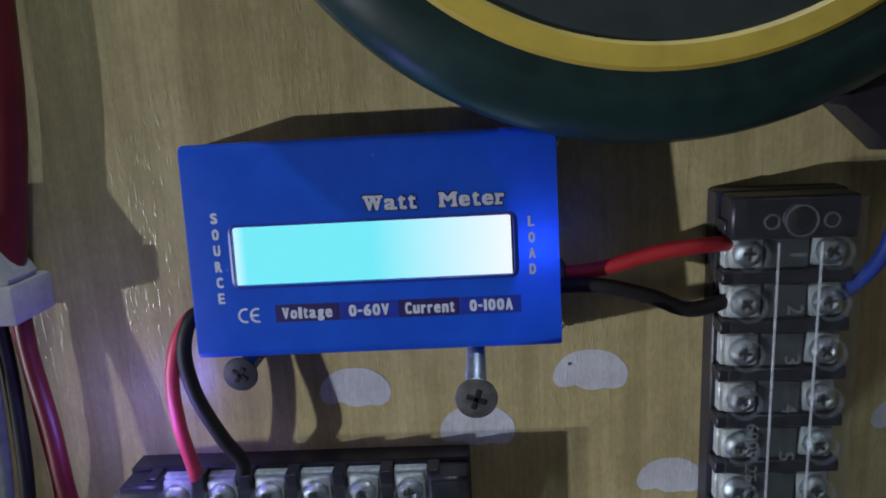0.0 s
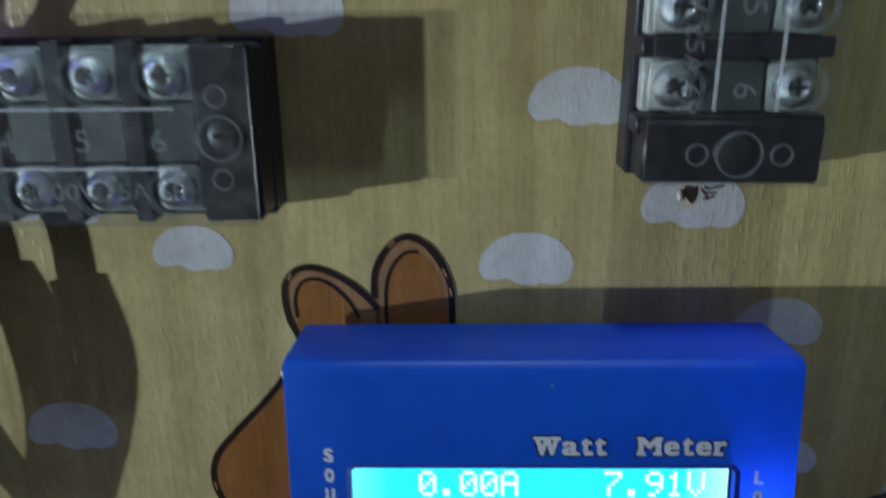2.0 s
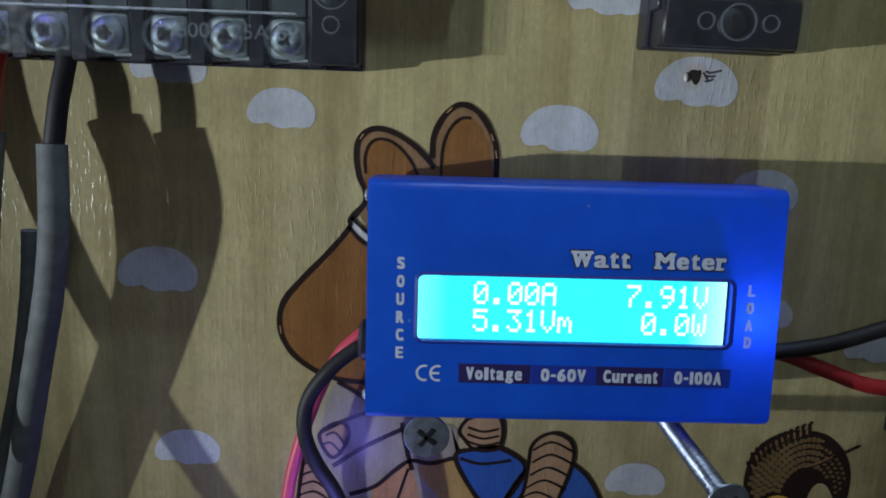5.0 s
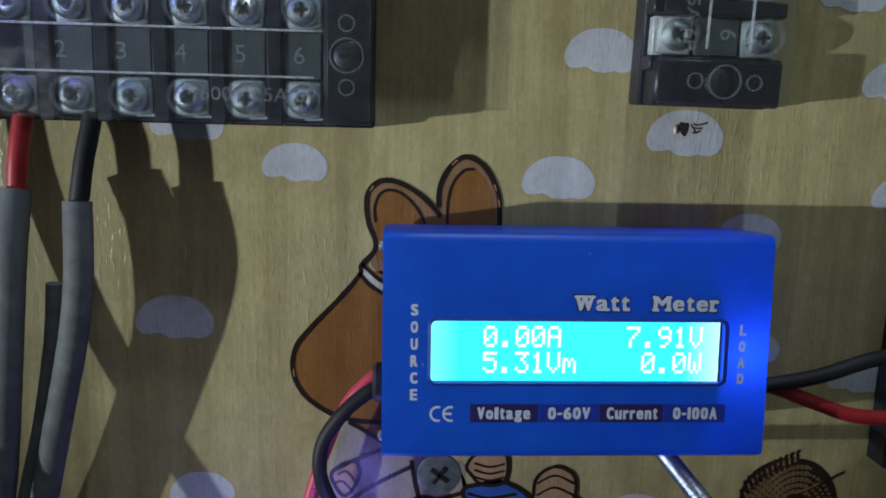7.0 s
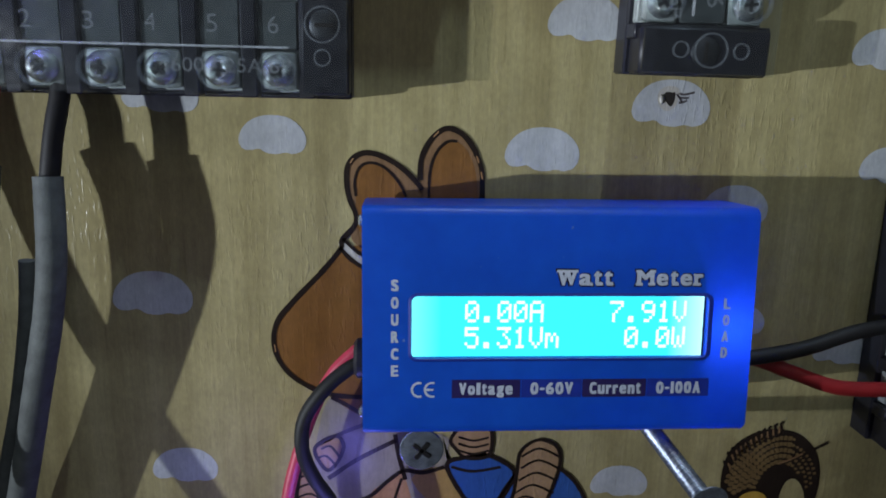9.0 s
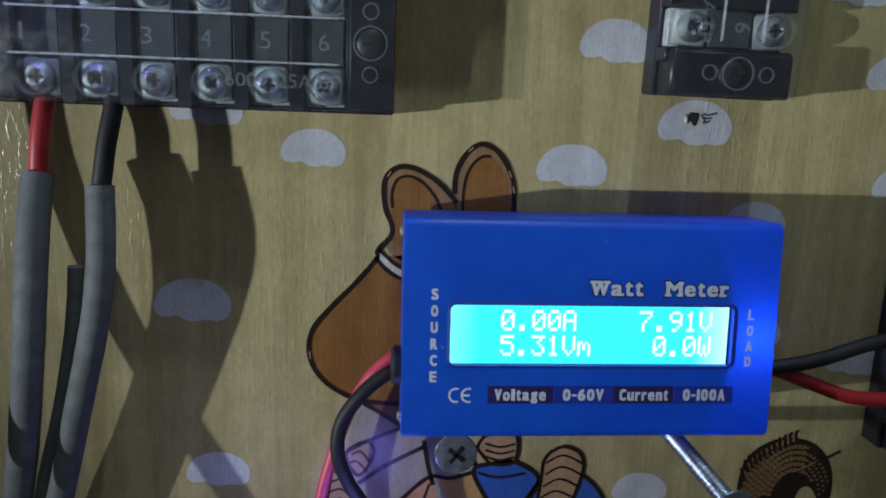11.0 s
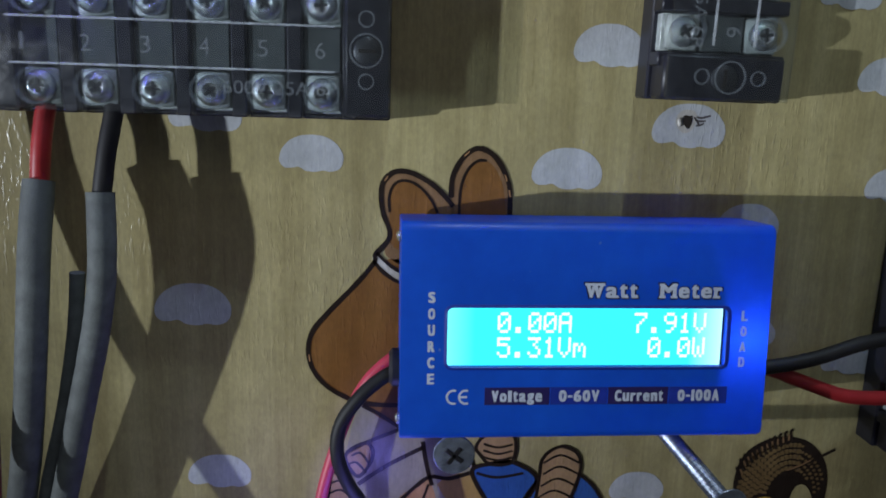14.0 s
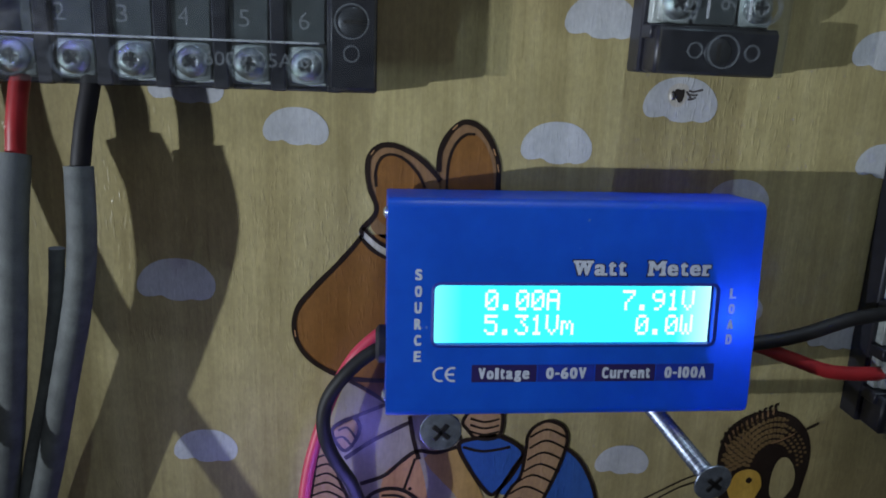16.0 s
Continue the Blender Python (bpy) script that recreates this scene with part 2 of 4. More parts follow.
CLEARRIB = faint_mark("frosted_clear_edge", (0.60, 0.64, 0.67), 0.55)
EMBOSS = faint_mark("raised_clear_mark", (0.42, 0.46, 0.50), 0.84)
FAINT = faint_mark("faint_clear_mark", (0.36, 0.40, 0.43), 0.80)
LIGHTBROWN = wood_film("light_brown_print", ((0.22, 0.125, 0.06), (0.26, 0.15, 0.075), (0.30, 0.175, 0.09)), 0.6)
CLOTH = wood_film("dull_cloth_print", ((0.30, 0.265, 0.20), (0.33, 0.295, 0.225), (0.36, 0.32, 0.245)), 0.5)
COILTAN = wood_film("coil_tan_print", ((0.36, 0.225, 0.12), (0.41, 0.26, 0.14), (0.45, 0.29, 0.16)), 0.6)
YELLOWTAN = wood_film("yellow_brown_print", ((0.40, 0.25, 0.075), (0.45, 0.285, 0.09), (0.49, 0.315, 0.105)), 0.6)
SCALETAN = wood_film("scale_brown_print", ((0.15, 0.095, 0.04), (0.185, 0.118, 0.05), (0.22, 0.14, 0.06)), 0.6)
LCD = backlit("cyan_backlit_display", (0.03, 0.67, 0.80), ((0.14, 0.80, 0.88), (0.40, 0.86, 0.92)), 1.6, 0.88, 0.10)
LCDPALE = backlit("pale_cyan_backlit_display", (0.15, 0.86, 0.88), ((0.55, 0.98, 1.0), (0.86, 1.0, 1.0)), 1.16, 0.50, 0.04)
LCDCHAR = glowing("white_lit_segment", (0.84, 1.0, 1.0), 1.25)


# ---- mesh helpers ----
def mesh_of(name, bm, material, smooth=True):
    me = bpy.data.meshes.new(name)
    bmesh.ops.recalc_face_normals(bm, faces=bm.faces[:])
    bm.to_mesh(me)
    bm.free()
    me.materials.append(material)
    if smooth:
        me.polygons.foreach_set("use_smooth", [True] * len(me.polygons))
        me.set_sharp_from_angle(angle=radians(38))
    return me


def part(name, bm, material, parent=None, label="", smooth=True, place=None):
    """One bmesh as one object, under a thing or a part."""
    ob = new(name, bm if isinstance(bm, bpy.types.Mesh) else mesh_of(name, bm, material, smooth))
    ob.parent = parent
    if place is not None:
        ob.matrix_basis = place
    if label:
        ob["label"] = label
    return ob


def thing(name, place, label, category, group="", kind=""):
    ob = new(name)
    ob.empty_display_size = 0.01
    ob.matrix_basis = place
    return tagged(ob, label, category, group, kind)


def mm(x, y, z):
    return Vector((x / 1000, y / 1000, z / 1000))


def box(bm, lo, hi, bevel=0.0, segments=2):
    """A box from corner to corner in millimetres, its edges rounded."""
    lo, hi = mm(*lo), mm(*hi)
    g = bmesh.ops.create_cube(bm, size=1.0)
    for v in g["verts"]:
        v.co = Vector((lo[i] + (v.co[i] + 0.5) * (hi[i] - lo[i]) for i in range(3)))
    if bevel:
        edges = list({e for v in g["verts"] for e in v.link_edges})
        bmesh.ops.bevel(bm, geom=edges, offset=bevel / 1000, segments=segments, affect="EDGES", profile=0.5)
    return bm


def lathe(bm, profile, steps=32, axis="Z", centre=(0, 0, 0), closed=False):
    """Turns (radius, height) pairs in millimetres about an axis; 'Y' points out of the board."""
    rings = []
    c = mm(*centre)
    for r, h in profile:
        ring = []
        for k in range(steps):
            a = 2 * math.pi * k / steps
            p = mm(r * math.cos(a), r * math.sin(a), h)
            ring.append(bm.verts.new(c + (Vector((p.x, -p.z, p.y)) if axis == "Y" else p)))
        rings.append(ring)
    pairs = list(zip(rings, rings[1:])) + ([(rings[-1], rings[0])] if closed else [])
    for a, b in pairs:
        for k in range(steps):
            bm.faces.new((a[k], a[(k + 1) % steps], b[(k + 1) % steps], b[k]))
    if not closed:
        for ring in (rings[0], rings[-1]):
            bm.faces.new(ring)
    return bm


def spline(points, steps=8, closed=False):
    """A Catmull-Rom line through the points."""
    p = [Vector(q) for q in points]
    n, out = len(p), []
    for i in range(n if closed else n - 1):
        a, b, c, d = ((p[(i + k) % n] for k in (-1, 0, 1, 2)) if closed else (p[max(i - 1, 0)], p[i], p[i + 1], p[min(i + 2, n - 1)]))
        for s in range(steps):
            t = s / steps
            out.append(0.5 * (2 * b + (c - a) * t + (2 * a - 5 * b + 4 * c - d) * t * t + (3 * b - a - 3 * c + d) * t ** 3))
    if not closed:
        out.append(p[-1])
    return out


def tube(bm, points, radius, sides=14, steps=8):
    """A round wire through (right, up, out) points in board millimetres."""
    line = spline([at(*q) for q in points], steps)
    r = radius / 1000
    up, rings = Vector((0, 1, 0)), []
    for i, q in enumerate(line):
        t = (line[min(i + 1, len(line) - 1)] - line[max(i - 1, 0)]).normalized()
        side = t.cross(up).normalized() if abs(t.dot(up)) < 0.98 else t.cross(Vector((1, 0, 0))).normalized()
        up2 = side.cross(t).normalized()
        wob = 1 + 0.03 * noise.noise(q * 400)
        rings.append([bm.verts.new(q + wob * r * (math.cos(a) * side + math.sin(a) * up2)) for a in (2 * math.pi * k / sides for k in range(sides))])
    for a, b in zip(rings, rings[1:]):
        for k in range(sides):
            bm.faces.new((a[k], a[(k + 1) % sides], b[(k + 1) % sides], b[k]))
    bm.faces.new(rings[0])
    bm.faces.new(rings[-1])
    return bm


def lettering(text, width, height, depth=0.06, bold=0.0):
    """A word as a mesh that fills width x height millimetres, its lower left corner at the origin, facing -y."""
    cu = bpy.data.curves.new("lettering", "FONT")
    cu.body, cu.offset, cu.extrude = text, 0.0, 0.0
    ob = bpy.data.objects.new("lettering", cu)
    scene.collection.objects.link(ob)
    bpy.context.view_layer.update()
    me = bpy.data.meshes.new_from_object(ob.evaluated_get(bpy.context.evaluated_depsgraph_get()))
    bpy.data.objects.remove(ob)
    co = np.array([v.co[:] for v in me.vertices])
    lo, hi = co.min(0), co.max(0)
    bm = bmesh.new()
    shifts = ((0, 0), (-1, -1), (1, -1), (-1, 1), (1, 1), (0, 1), (0, -1)) if bold else ((0, 0),)
    for k, (sx, sz) in enumerate(shifts):
        before = len(bm.verts)
        bm.from_mesh(me)
        bm.verts.ensure_lookup_table()
        for v in bm.verts[before:]:
            v.co = mm(bold * (1 + sx) + (v.co.x - lo[0]) / (hi[0] - lo[0]) * (width - 2 * bold), -0.004 * k,
                      bold * (1 + sz) * 0.6 + (v.co.y - lo[1]) / (hi[1] - lo[1]) * (height - 1.2 * bold))
    bpy.data.meshes.remove(me)
    g = bmesh.ops.extrude_face_region(bm, geom=bm.faces[:])
    bmesh.ops.translate(bm, verts=[v for v in g["geom"] if isinstance(v, bmesh.types.BMVert)], vec=mm(0, -depth, 0))
    return bm


LOW, NARROW = "aecnruogm", {"l": 0.55, "t": 0.68, "-": 0.6, "1": 0.42, "r": 0.78, "W": 1.55, "M": 1.5}


def printed_word(text, width, height, bold, gap, serif=False):
    """A heavy condensed word, letter by letter; serif adds slab feet."""
    bm, total = bmesh.new(), sum(NARROW.get(c, 1.0) for c in text)
    cell, x = (width - gap * (len(text) - 1)) / total, 0.0
    for c in text:
        w = cell * NARROW.get(c, 1.0)
        h, z = height, 0.0
        if c in LOW:
            h = height * 0.76
        elif c == "t":
            h = height * 0.93
        elif c == "-":
            h, z = height * 0.2, height * 0.36
        if c == "g":
            h, z = height, -height * 0.24
        me = bpy.data.meshes.new("letter")
        one = lettering(c, w, h, bold=bold)
        one.to_mesh(me)
        one.free()
        me.transform(Matrix.Translation(mm(x, 0, z)))
        bm.from_mesh(me)
        bpy.data.meshes.remove(me)
        if serif:
            foot = height * 0.17
            feet = {"W": ((-0.06, 0.40, 1), (0.62, 1.06, 1)), "M": ((-0.06, 0.34, 0), (0.66, 1.06, 0), (-0.06, 0.26, 1), (0.74, 1.06, 1)),
                    "a": ((0.7, 1.12, 0),), "t": ((0.3, 1.1, 0),), "r": ((-0.1, 0.75, 0), (-0.1, 0.3, 1))}
            for a, b, top in feet.get(c, ()):
                z0 = h - foot if top else 0.0
                box(bm, (x + a * w, -0.065, z0), (x + b * w, -0.01, z0 + foot))
        x += w + gap
    return bm


# ---- the room and its board ----
def slab(name, lo, hi, material, label, category):
    ob = part(name, box(bmesh.new(), [v * 1000 for v in lo], [v * 1000 for v in hi]), material, smooth=False)
    return tagged(ob, label, category, kind="structure")


slab("floor", (-1.7, -2.3, -0.1), (1.7, 0.12, 0.0), CONCRETE, "plain grey floor of the room", "floor")
slab("ceiling", (-1.7, -2.3, 2.6), (1.7, 0.12, 2.7), PAINT, "plain off-white ceiling of the room", "ceiling")
slab("wall_north", (-1.7, 0.02, 0.0), (1.7, 0.12, 2.6), PAINT, "plain off-white wall behind the board", "wall")
slab("wall_south", (-1.7, -2.4, 0.0), (1.7, -2.3, 2.6), PAINT, "plain off-white wall opposite the board", "wall")
slab("wall_west", (-1.8, -2.3, 0.0), (-1.7, 0.12, 2.6), PAINT, "plain off-white side wall", "wall")
slab("wall_east", (1.7, -2.3, 0.0), (1.8, 0.12, 2.6), PAINT, "plain off-white side wall", "wall")

board = part("wall_board", box(bmesh.new(), (-420, 0, 880), (420, 20, 1780), 1.0), BOARD)
tagged(board, "plywood board covered with wood-grain film with printed motifs", "board", kind="structure")


def patch(name, outline, material, layer, label="", steps=6):
    """A print on the board: a smooth flat shape, a hair above the film."""
    bm = bmesh.new()
    line = spline([at(u, v, 0.08 + 0.07 * layer) for u, v in outline], steps, True)
    f = bm.faces.new([bm.verts.new(q) for q in line])
    bmesh.ops.triangulate(bm, faces=[f])
    return part(name, bm, material, board, label, smooth=False)


def stroke_into(bm, points, width, layer, closed=False, steps=6):
    line = spline([at(u, v, 0.08 + 0.07 * layer) for u, v in points], steps, closed)
    n, edge = len(line), []
    for i, q in enumerate(line):
        a, b = (line[(i - 1) % n], line[(i + 1) % n]) if closed else (line[max(i - 1, 0)], line[min(i + 1, n - 1)])
        t = (b - a).normalized()
        w = width / 2000 * (1 + 0.18 * noise.noise(q * 330))
        side = Vector((-t.z, 0, t.x)) * w
        edge.append((bm.verts.new(q - side), bm.verts.new(q + side)))
    for i in range(n if closed else n - 1):
        a, b = edge[i], edge[(i + 1) % n]
        bm.faces.new((a[0], b[0], b[1], a[1]))
    return bm


def stroke(name, points, width=1.1, layer=2, closed=False, label=""):
    return part(name, stroke_into(bmesh.new(), points, width, layer, closed), LINE, board, label, smooth=False)


CLOUD_SHAPE = ((-8.6, -1.6), (-8.0, 1.2), (-6.0, 3.6), (-3.2, 5.0), (0.2, 5.4), (3.8, 4.9), (6.6, 3.2), (8.4, 0.6), (8.5, -2.0),
               (7.4, -3.8), (5.2, -4.5), (3.2, -4.2), (1.0, -4.6), (-1.6, -4.3), (-3.4, -3.3), (-5.4, -3.6), (-7.4, -3.4))


def cloud(u, v, size=1.0, flip=1, turn=0.0):
    c, s = math.cos(radians(turn)), math.sin(radians(turn))
    pts = [(u + size * (flip * x * c - y * s), v + size * (flip * x * s + y * c)) for x, y in CLOUD_SHAPE]
    patch("cloud_print", pts, CLOUD, 0, "pale grey printed cloud shape")


CLOUDS = ((31.0, 28.4, 1.04), (-32.5, 30.8, 0.9), (61.3, 39.8, 1.1), (39.5, 58.6, 1.02), (-57.5, 40.4, 1.0), (-62.2, -7.8, 1.1), (-57.0, -53.6, 0.95),
          (56.5, -59.5, 0.9), (112.0, 53.4, 0.95), (117.6, 26.0, 0.9), (79.6, 15.6, 0.98), (113.0, -21.5, 0.95), (84.0, -14.0, 0.8),
          (18.8, 89.4, 1.12), (-11.2, 75.0, 1.16), (-43.0, 87.0, 1.1), (99.0, 74.0, 0.95), (-118.0, 2.0, 1.0))
for row in CLOUDS:
    cloud(*row)

# the knot hole drilled through one cloud, the shade inside it painted flat
patch("torn_film", ((57.8, 41.4), (58.3, 43.2), (60.0, 44.2), (62.6, 43.8), (63.0, 41.6), (62.0, 39.2), (60.2, 38.4), (58.6, 39.4)), PALEPRINT, 0.5, steps=3)
patch("drill_hole", ((59.5, 42.6), (60.2, 42.9), (61.2, 42.7), (61.9, 42.8), (62.0, 41.4), (61.6, 40.0), (61.0, 39.5), (60.2, 40.2), (59.6, 41.4)), RECESSDARK, 1.4, "dark splintered drill hole", steps=3)
# Dark strokes: splinters, with the torn flap's shadow put into their colour.
for tear in (((63.0, 42.6), (64.2, 42.3), (66.6, 42.9)), ((63.2, 41.6), (64.4, 41.5), (65.4, 41.6)), ((63.0, 40.4), (64.0, 40.5), (65.0, 41.0)), ((62.4, 42.4), (63.2, 41.4), (63.9, 40.4))):
    part("splinter_shade", stroke_into(bmesh.new(), tear, 0.5, 1.2), DARKMARK, board, smooth=False)
chip = bmesh.new()
bmesh.ops.create_icosphere(chip, subdivisions=2, radius=0.0006)
for vtx in chip.verts:
    vtx.co = Vector((vtx.co.x * 0.9, vtx.co.y * 0.6, vtx.co.z * 1.9)) * (1 + 0.3 * noise.noise(vtx.co * 1900))
part("wood_chip", chip, PALEPRINT, board, "pale chip of wood", place=Matrix.Translation(at(58.7, 41.2, 0.4)))

# brown pouch-shaped print with two rounded lobes
patch("brown_print", ((-17, 4), (-22, -2.2), (-28, -8.6), (-32.2, -13.8), (-33.6, -19), (-32.4, -24.6), (-28.6, -29.4), (-22.4, -33), (-8, -35), (4, -30), (8, -10), (2, 4), (-8, 5)), BROWN, 1, "brown printed pouch shape")
patch("brown_lobe", ((-15.4, 21), (-14.9, 24.6), (-12.4, 27), (-9, 27.2), (-5, 25.6), (-1, 22.8), (2.4, 19.4), (2, 10), (-6, 3), (-14, 6), (-13.2, 12), (-14.6, 16)), LIGHTBROWN, 1)
patch("brown_lobe_inside", ((-13.2, 17), (-13.4, 21), (-12, 24.2), (-9.2, 25), (-6, 23.6), (-3, 20.4), (-1.2, 17), (-2, 8), (-12, 8)), BROWN, 1.6)
patch("brown_lobe", ((2.2, 20.5), (2.2, 26), (4.2, 30.4), (7, 33), (9.6, 33.2), (12.6, 31.4), (15.2, 27.6), (16.8, 22.5), (17, 12), (8, 8), (3, 12)), LIGHTBROWN, 1)
patch("brown_lobe_inside", ((4.4, 12), (4.2, 22), (5.6, 27.4), (8.2, 30.2), (10.8, 30.2), (13.4, 27.6), (15.4, 22), (15.6, 12), (10, 8)), BROWN, 1.6)
patch("white_band", ((-17.4, 5), (-16.4, 6.4), (-12, 2.8), (-8, 0.6), (-7.4, -2), (-12, -0.6), (-15.6, 2)), PALEPRINT, 2)
stroke("outline", ((-6, -34.6), (-16, -34.4), (-22.4, -33), (-28.6, -29.4), (-32.4, -24.6), (-33.6, -19), (-32.2, -13.8), (-28, -8.6), (-22, -2.2), (-17, 4), (-16.6, 6.2), (-13.6, 9.8), (-13.2, 12.4), (-14.8, 16.6), (-15.4, 21), (-14.9, 24.6), (-12.4, 27), (-9, 27.2), (-5, 25.6), (-1, 22.8), (2.6, 18.8)), 1.25, 3)
stroke("outline", ((2.0, 21), (2.2, 26), (4.2, 30.4), (7, 33), (9.6, 33.2), (12.6, 31.4), (15.2, 27.6), (16.8, 22.5), (17, 12)), 1.3, 3)
stroke("outline", ((-13.2, 17), (-13.4, 21), (-12, 24.2), (-9.2, 25), (-6, 23.6), (-3, 20.4), (-1.2, 17)), 0.7, 3)
stroke("outline", ((4.4, 12), (4.2, 22), (5.6, 27.4), (8.2, 30.2), (10.6, 30.4)), 0.7, 3)
stroke("outline", ((-17.2, 4.6), (-14.6, 1.6), (-11, -0.8), (-7, -2)), 1.0, 3)
stroke("outline", ((-16.4, 6.6), (-13, 3.4), (-9.6, 1.4), (-7, 0.8)), 0.9, 3)

# chips knocked out of the printed edges, and a speck on the film
for chipped, width in ((((15.3, 27.0), (15.9, 25.4)), 0.6), (((16.5, 23.2), (16.9, 21.4)), 0.55), (((5.0, 31.4), (6.2, 32.6)), 0.5), (((-14.6, 24.8), (-13.8, 26.0)), 0.4), (((-33.4, -20.4), (-33.2, -22.4)), 0.4)):
    part("chipped_edge", stroke_into(bmesh.new(), chipped, width * 0.6, 4), TAN, board, smooth=False)
patch("dark_speck", ((14.1, 91.9), (13.7, 92.3), (13.1, 92.0), (13.2, 91.4), (13.9, 91.4)), DARKMARK, 1, steps=3)

# lower print: draped cloth with dark seams, blue bib and ringed coils
def coil(outline, arcs, width=0.62):
    patch("coil_print", outline, COILTAN, 3, "tan printed coil")
    stroke("outline", outline, 1.0, 4, True)
    for arc in arcs:
        stroke("coil_line", arc, width, 4)


patch("cloth_print", ((-19.5, -34.6), (-10, -40.6), (-1, -44), (10, -46), (10.4, -54), (17, -69), (18, -78), (-20, -78), (-22, -63), (-24, -57), (-23.4, -46)), CLOTH, 1.0, "pale printed cloth with dark seams")
patch("brown_patch", ((-19.8, -34.2), (-10.4, -40.4), (-9.6, -34.6), (-14, -31.4)), BROWN, 1.3)
patch("tan_patch", ((-6.4, -59), (-2, -55.8), (0.6, -62), (2.4, -72), (3, -79), (-10, -79), (-10.4, -64)), TAN, 1.4, "tan printed patch")
patch("tan_patch", ((0.8, -57.8), (9.6, -54.4), (13, -61), (17.4, -69.4), (18.6, -76), (13, -76), (9.6, -69)), YELLOWTAN, 1.6, "yellow-brown printed patch", steps=3)
for seam, width in ((((-19.6, -34.6), (-15, -37.2), (-9, -41.4)), 1.1), (((-23.6, -48), (-18, -45), (-9, -41.2)), 1.1), (((-20.6, -57.4), (-13, -52), (-3, -46.6)), 1.2),
                    (((-16.4, -65.2), (-10, -62.8), (-5, -58.2), (-1, -55.4), (4, -56), (9.6, -54.4)), 1.2), (((-3.4, -45), (-2.2, -52), (-0.6, -58)), 1.2), (((-4.4, -67), (-3.2, -63), (-1.6, -57.6)), 0.7),
                    (((-14.6, -70), (-12.6, -68), (-8.4, -66.8), (-4, -67.8), (0.6, -71.6)), 1.2), (((-10.6, -69), (-6, -69.2), (-1, -72)), 0.8)):
    stroke("cloth_seam", seam, width, 3)
patch("dark_dot", ((-3.4, -67), (-2.8, -66.4), (-2.2, -67), (-2.8, -67.6)), LINE, 3, steps=3)
coil(((-27, -53.6), (-23.2, -58.6), (-22, -64), (-19.4, -71), (-18.6, -79), (-32, -79), (-30, -70), (-29, -63), (-28.2, -57.6)),
     [((-28.6 - 0.2 * k, -57.4 - 2.8 * k), (-25.2, -56.2 - 2.8 * k), (-22.6 + 0.5 * k, -58.8 - 2.8 * k)) for k in range(7)])
coil(((-24, -49), (-21.4, -46.4), (-18.2, -45.4), (-16.6, -48), (-17.8, -52), (-20.4, -55), (-22.6, -53)),
     [((-22.4, -49), (-20, -48.2), (-17.6, -51.4)), ((-23, -51.4), (-21, -51), (-18.4, -54))])
patch("blue_print", ((39.6, -55.6), (44, -59.4), (47.4, -65), (49.4, -71.6), (49.8, -79), (33, -79), (35, -72), (38, -64)), BLUEPRINT, 1.6, "blue printed shape")
stroke("outline", ((40, -55), (44.4, -59), (47.8, -65), (50, -71.6), (50.4, -79)), 1.1, 3)
patch("blue_print", ((26.6, -57.6), (29, -57), (28.4, -63.4), (24.6, -69), (22.4, -68)), BLUEPRINT, 1.8)
stroke("outline", ((28.4, -56.6), (25.2, -62), (22.2, -68), (20.6, -72)), 0.9, 3)
BIB = ((10.2, -53.8), (15, -51.8), (21, -51.2), (28, -55.8), (26, -62), (21.6, -68.2), (19, -68.8), (14, -62))
patch("blue_print", BIB, BLUEPRINT, 2, "blue printed bib shape")
stroke("outline", BIB, 1.2, 3, True)
stroke("outline", ((11.4, -54.4), (17, -55.8), (24.4, -54.6)), 0.8, 3)
coil(((11, -46.6), (14, -43), (21, -43), (21.2, -51), (15.2, -51.8), (12.4, -49.2)), [((13, -45.8 - 1.9 * k), (17, -46.9 - 1.9 * k), (21, -46 - 1.9 * k)) for k in range(3)])
coil(((28.8, -56), (29.2, -51), (31.4, -48), (35, -46.8), (39, -48.8), (40.2, -53), (39, -59), (37, -65), (34.6, -71.4), (32, -79), (21, -79), (24.8, -68.4), (27.8, -63.6)),
     [((u - 5.0, v - 1.6), (u - 0.4, v + 0.7), (u + 5.2, v - 1.8)) for u, v in ((34.8, -50), (34.8, -53.4), (34.4, -57), (33.6, -60.6), (31.8, -64), (30, -67.6), (28.2, -71.4))])

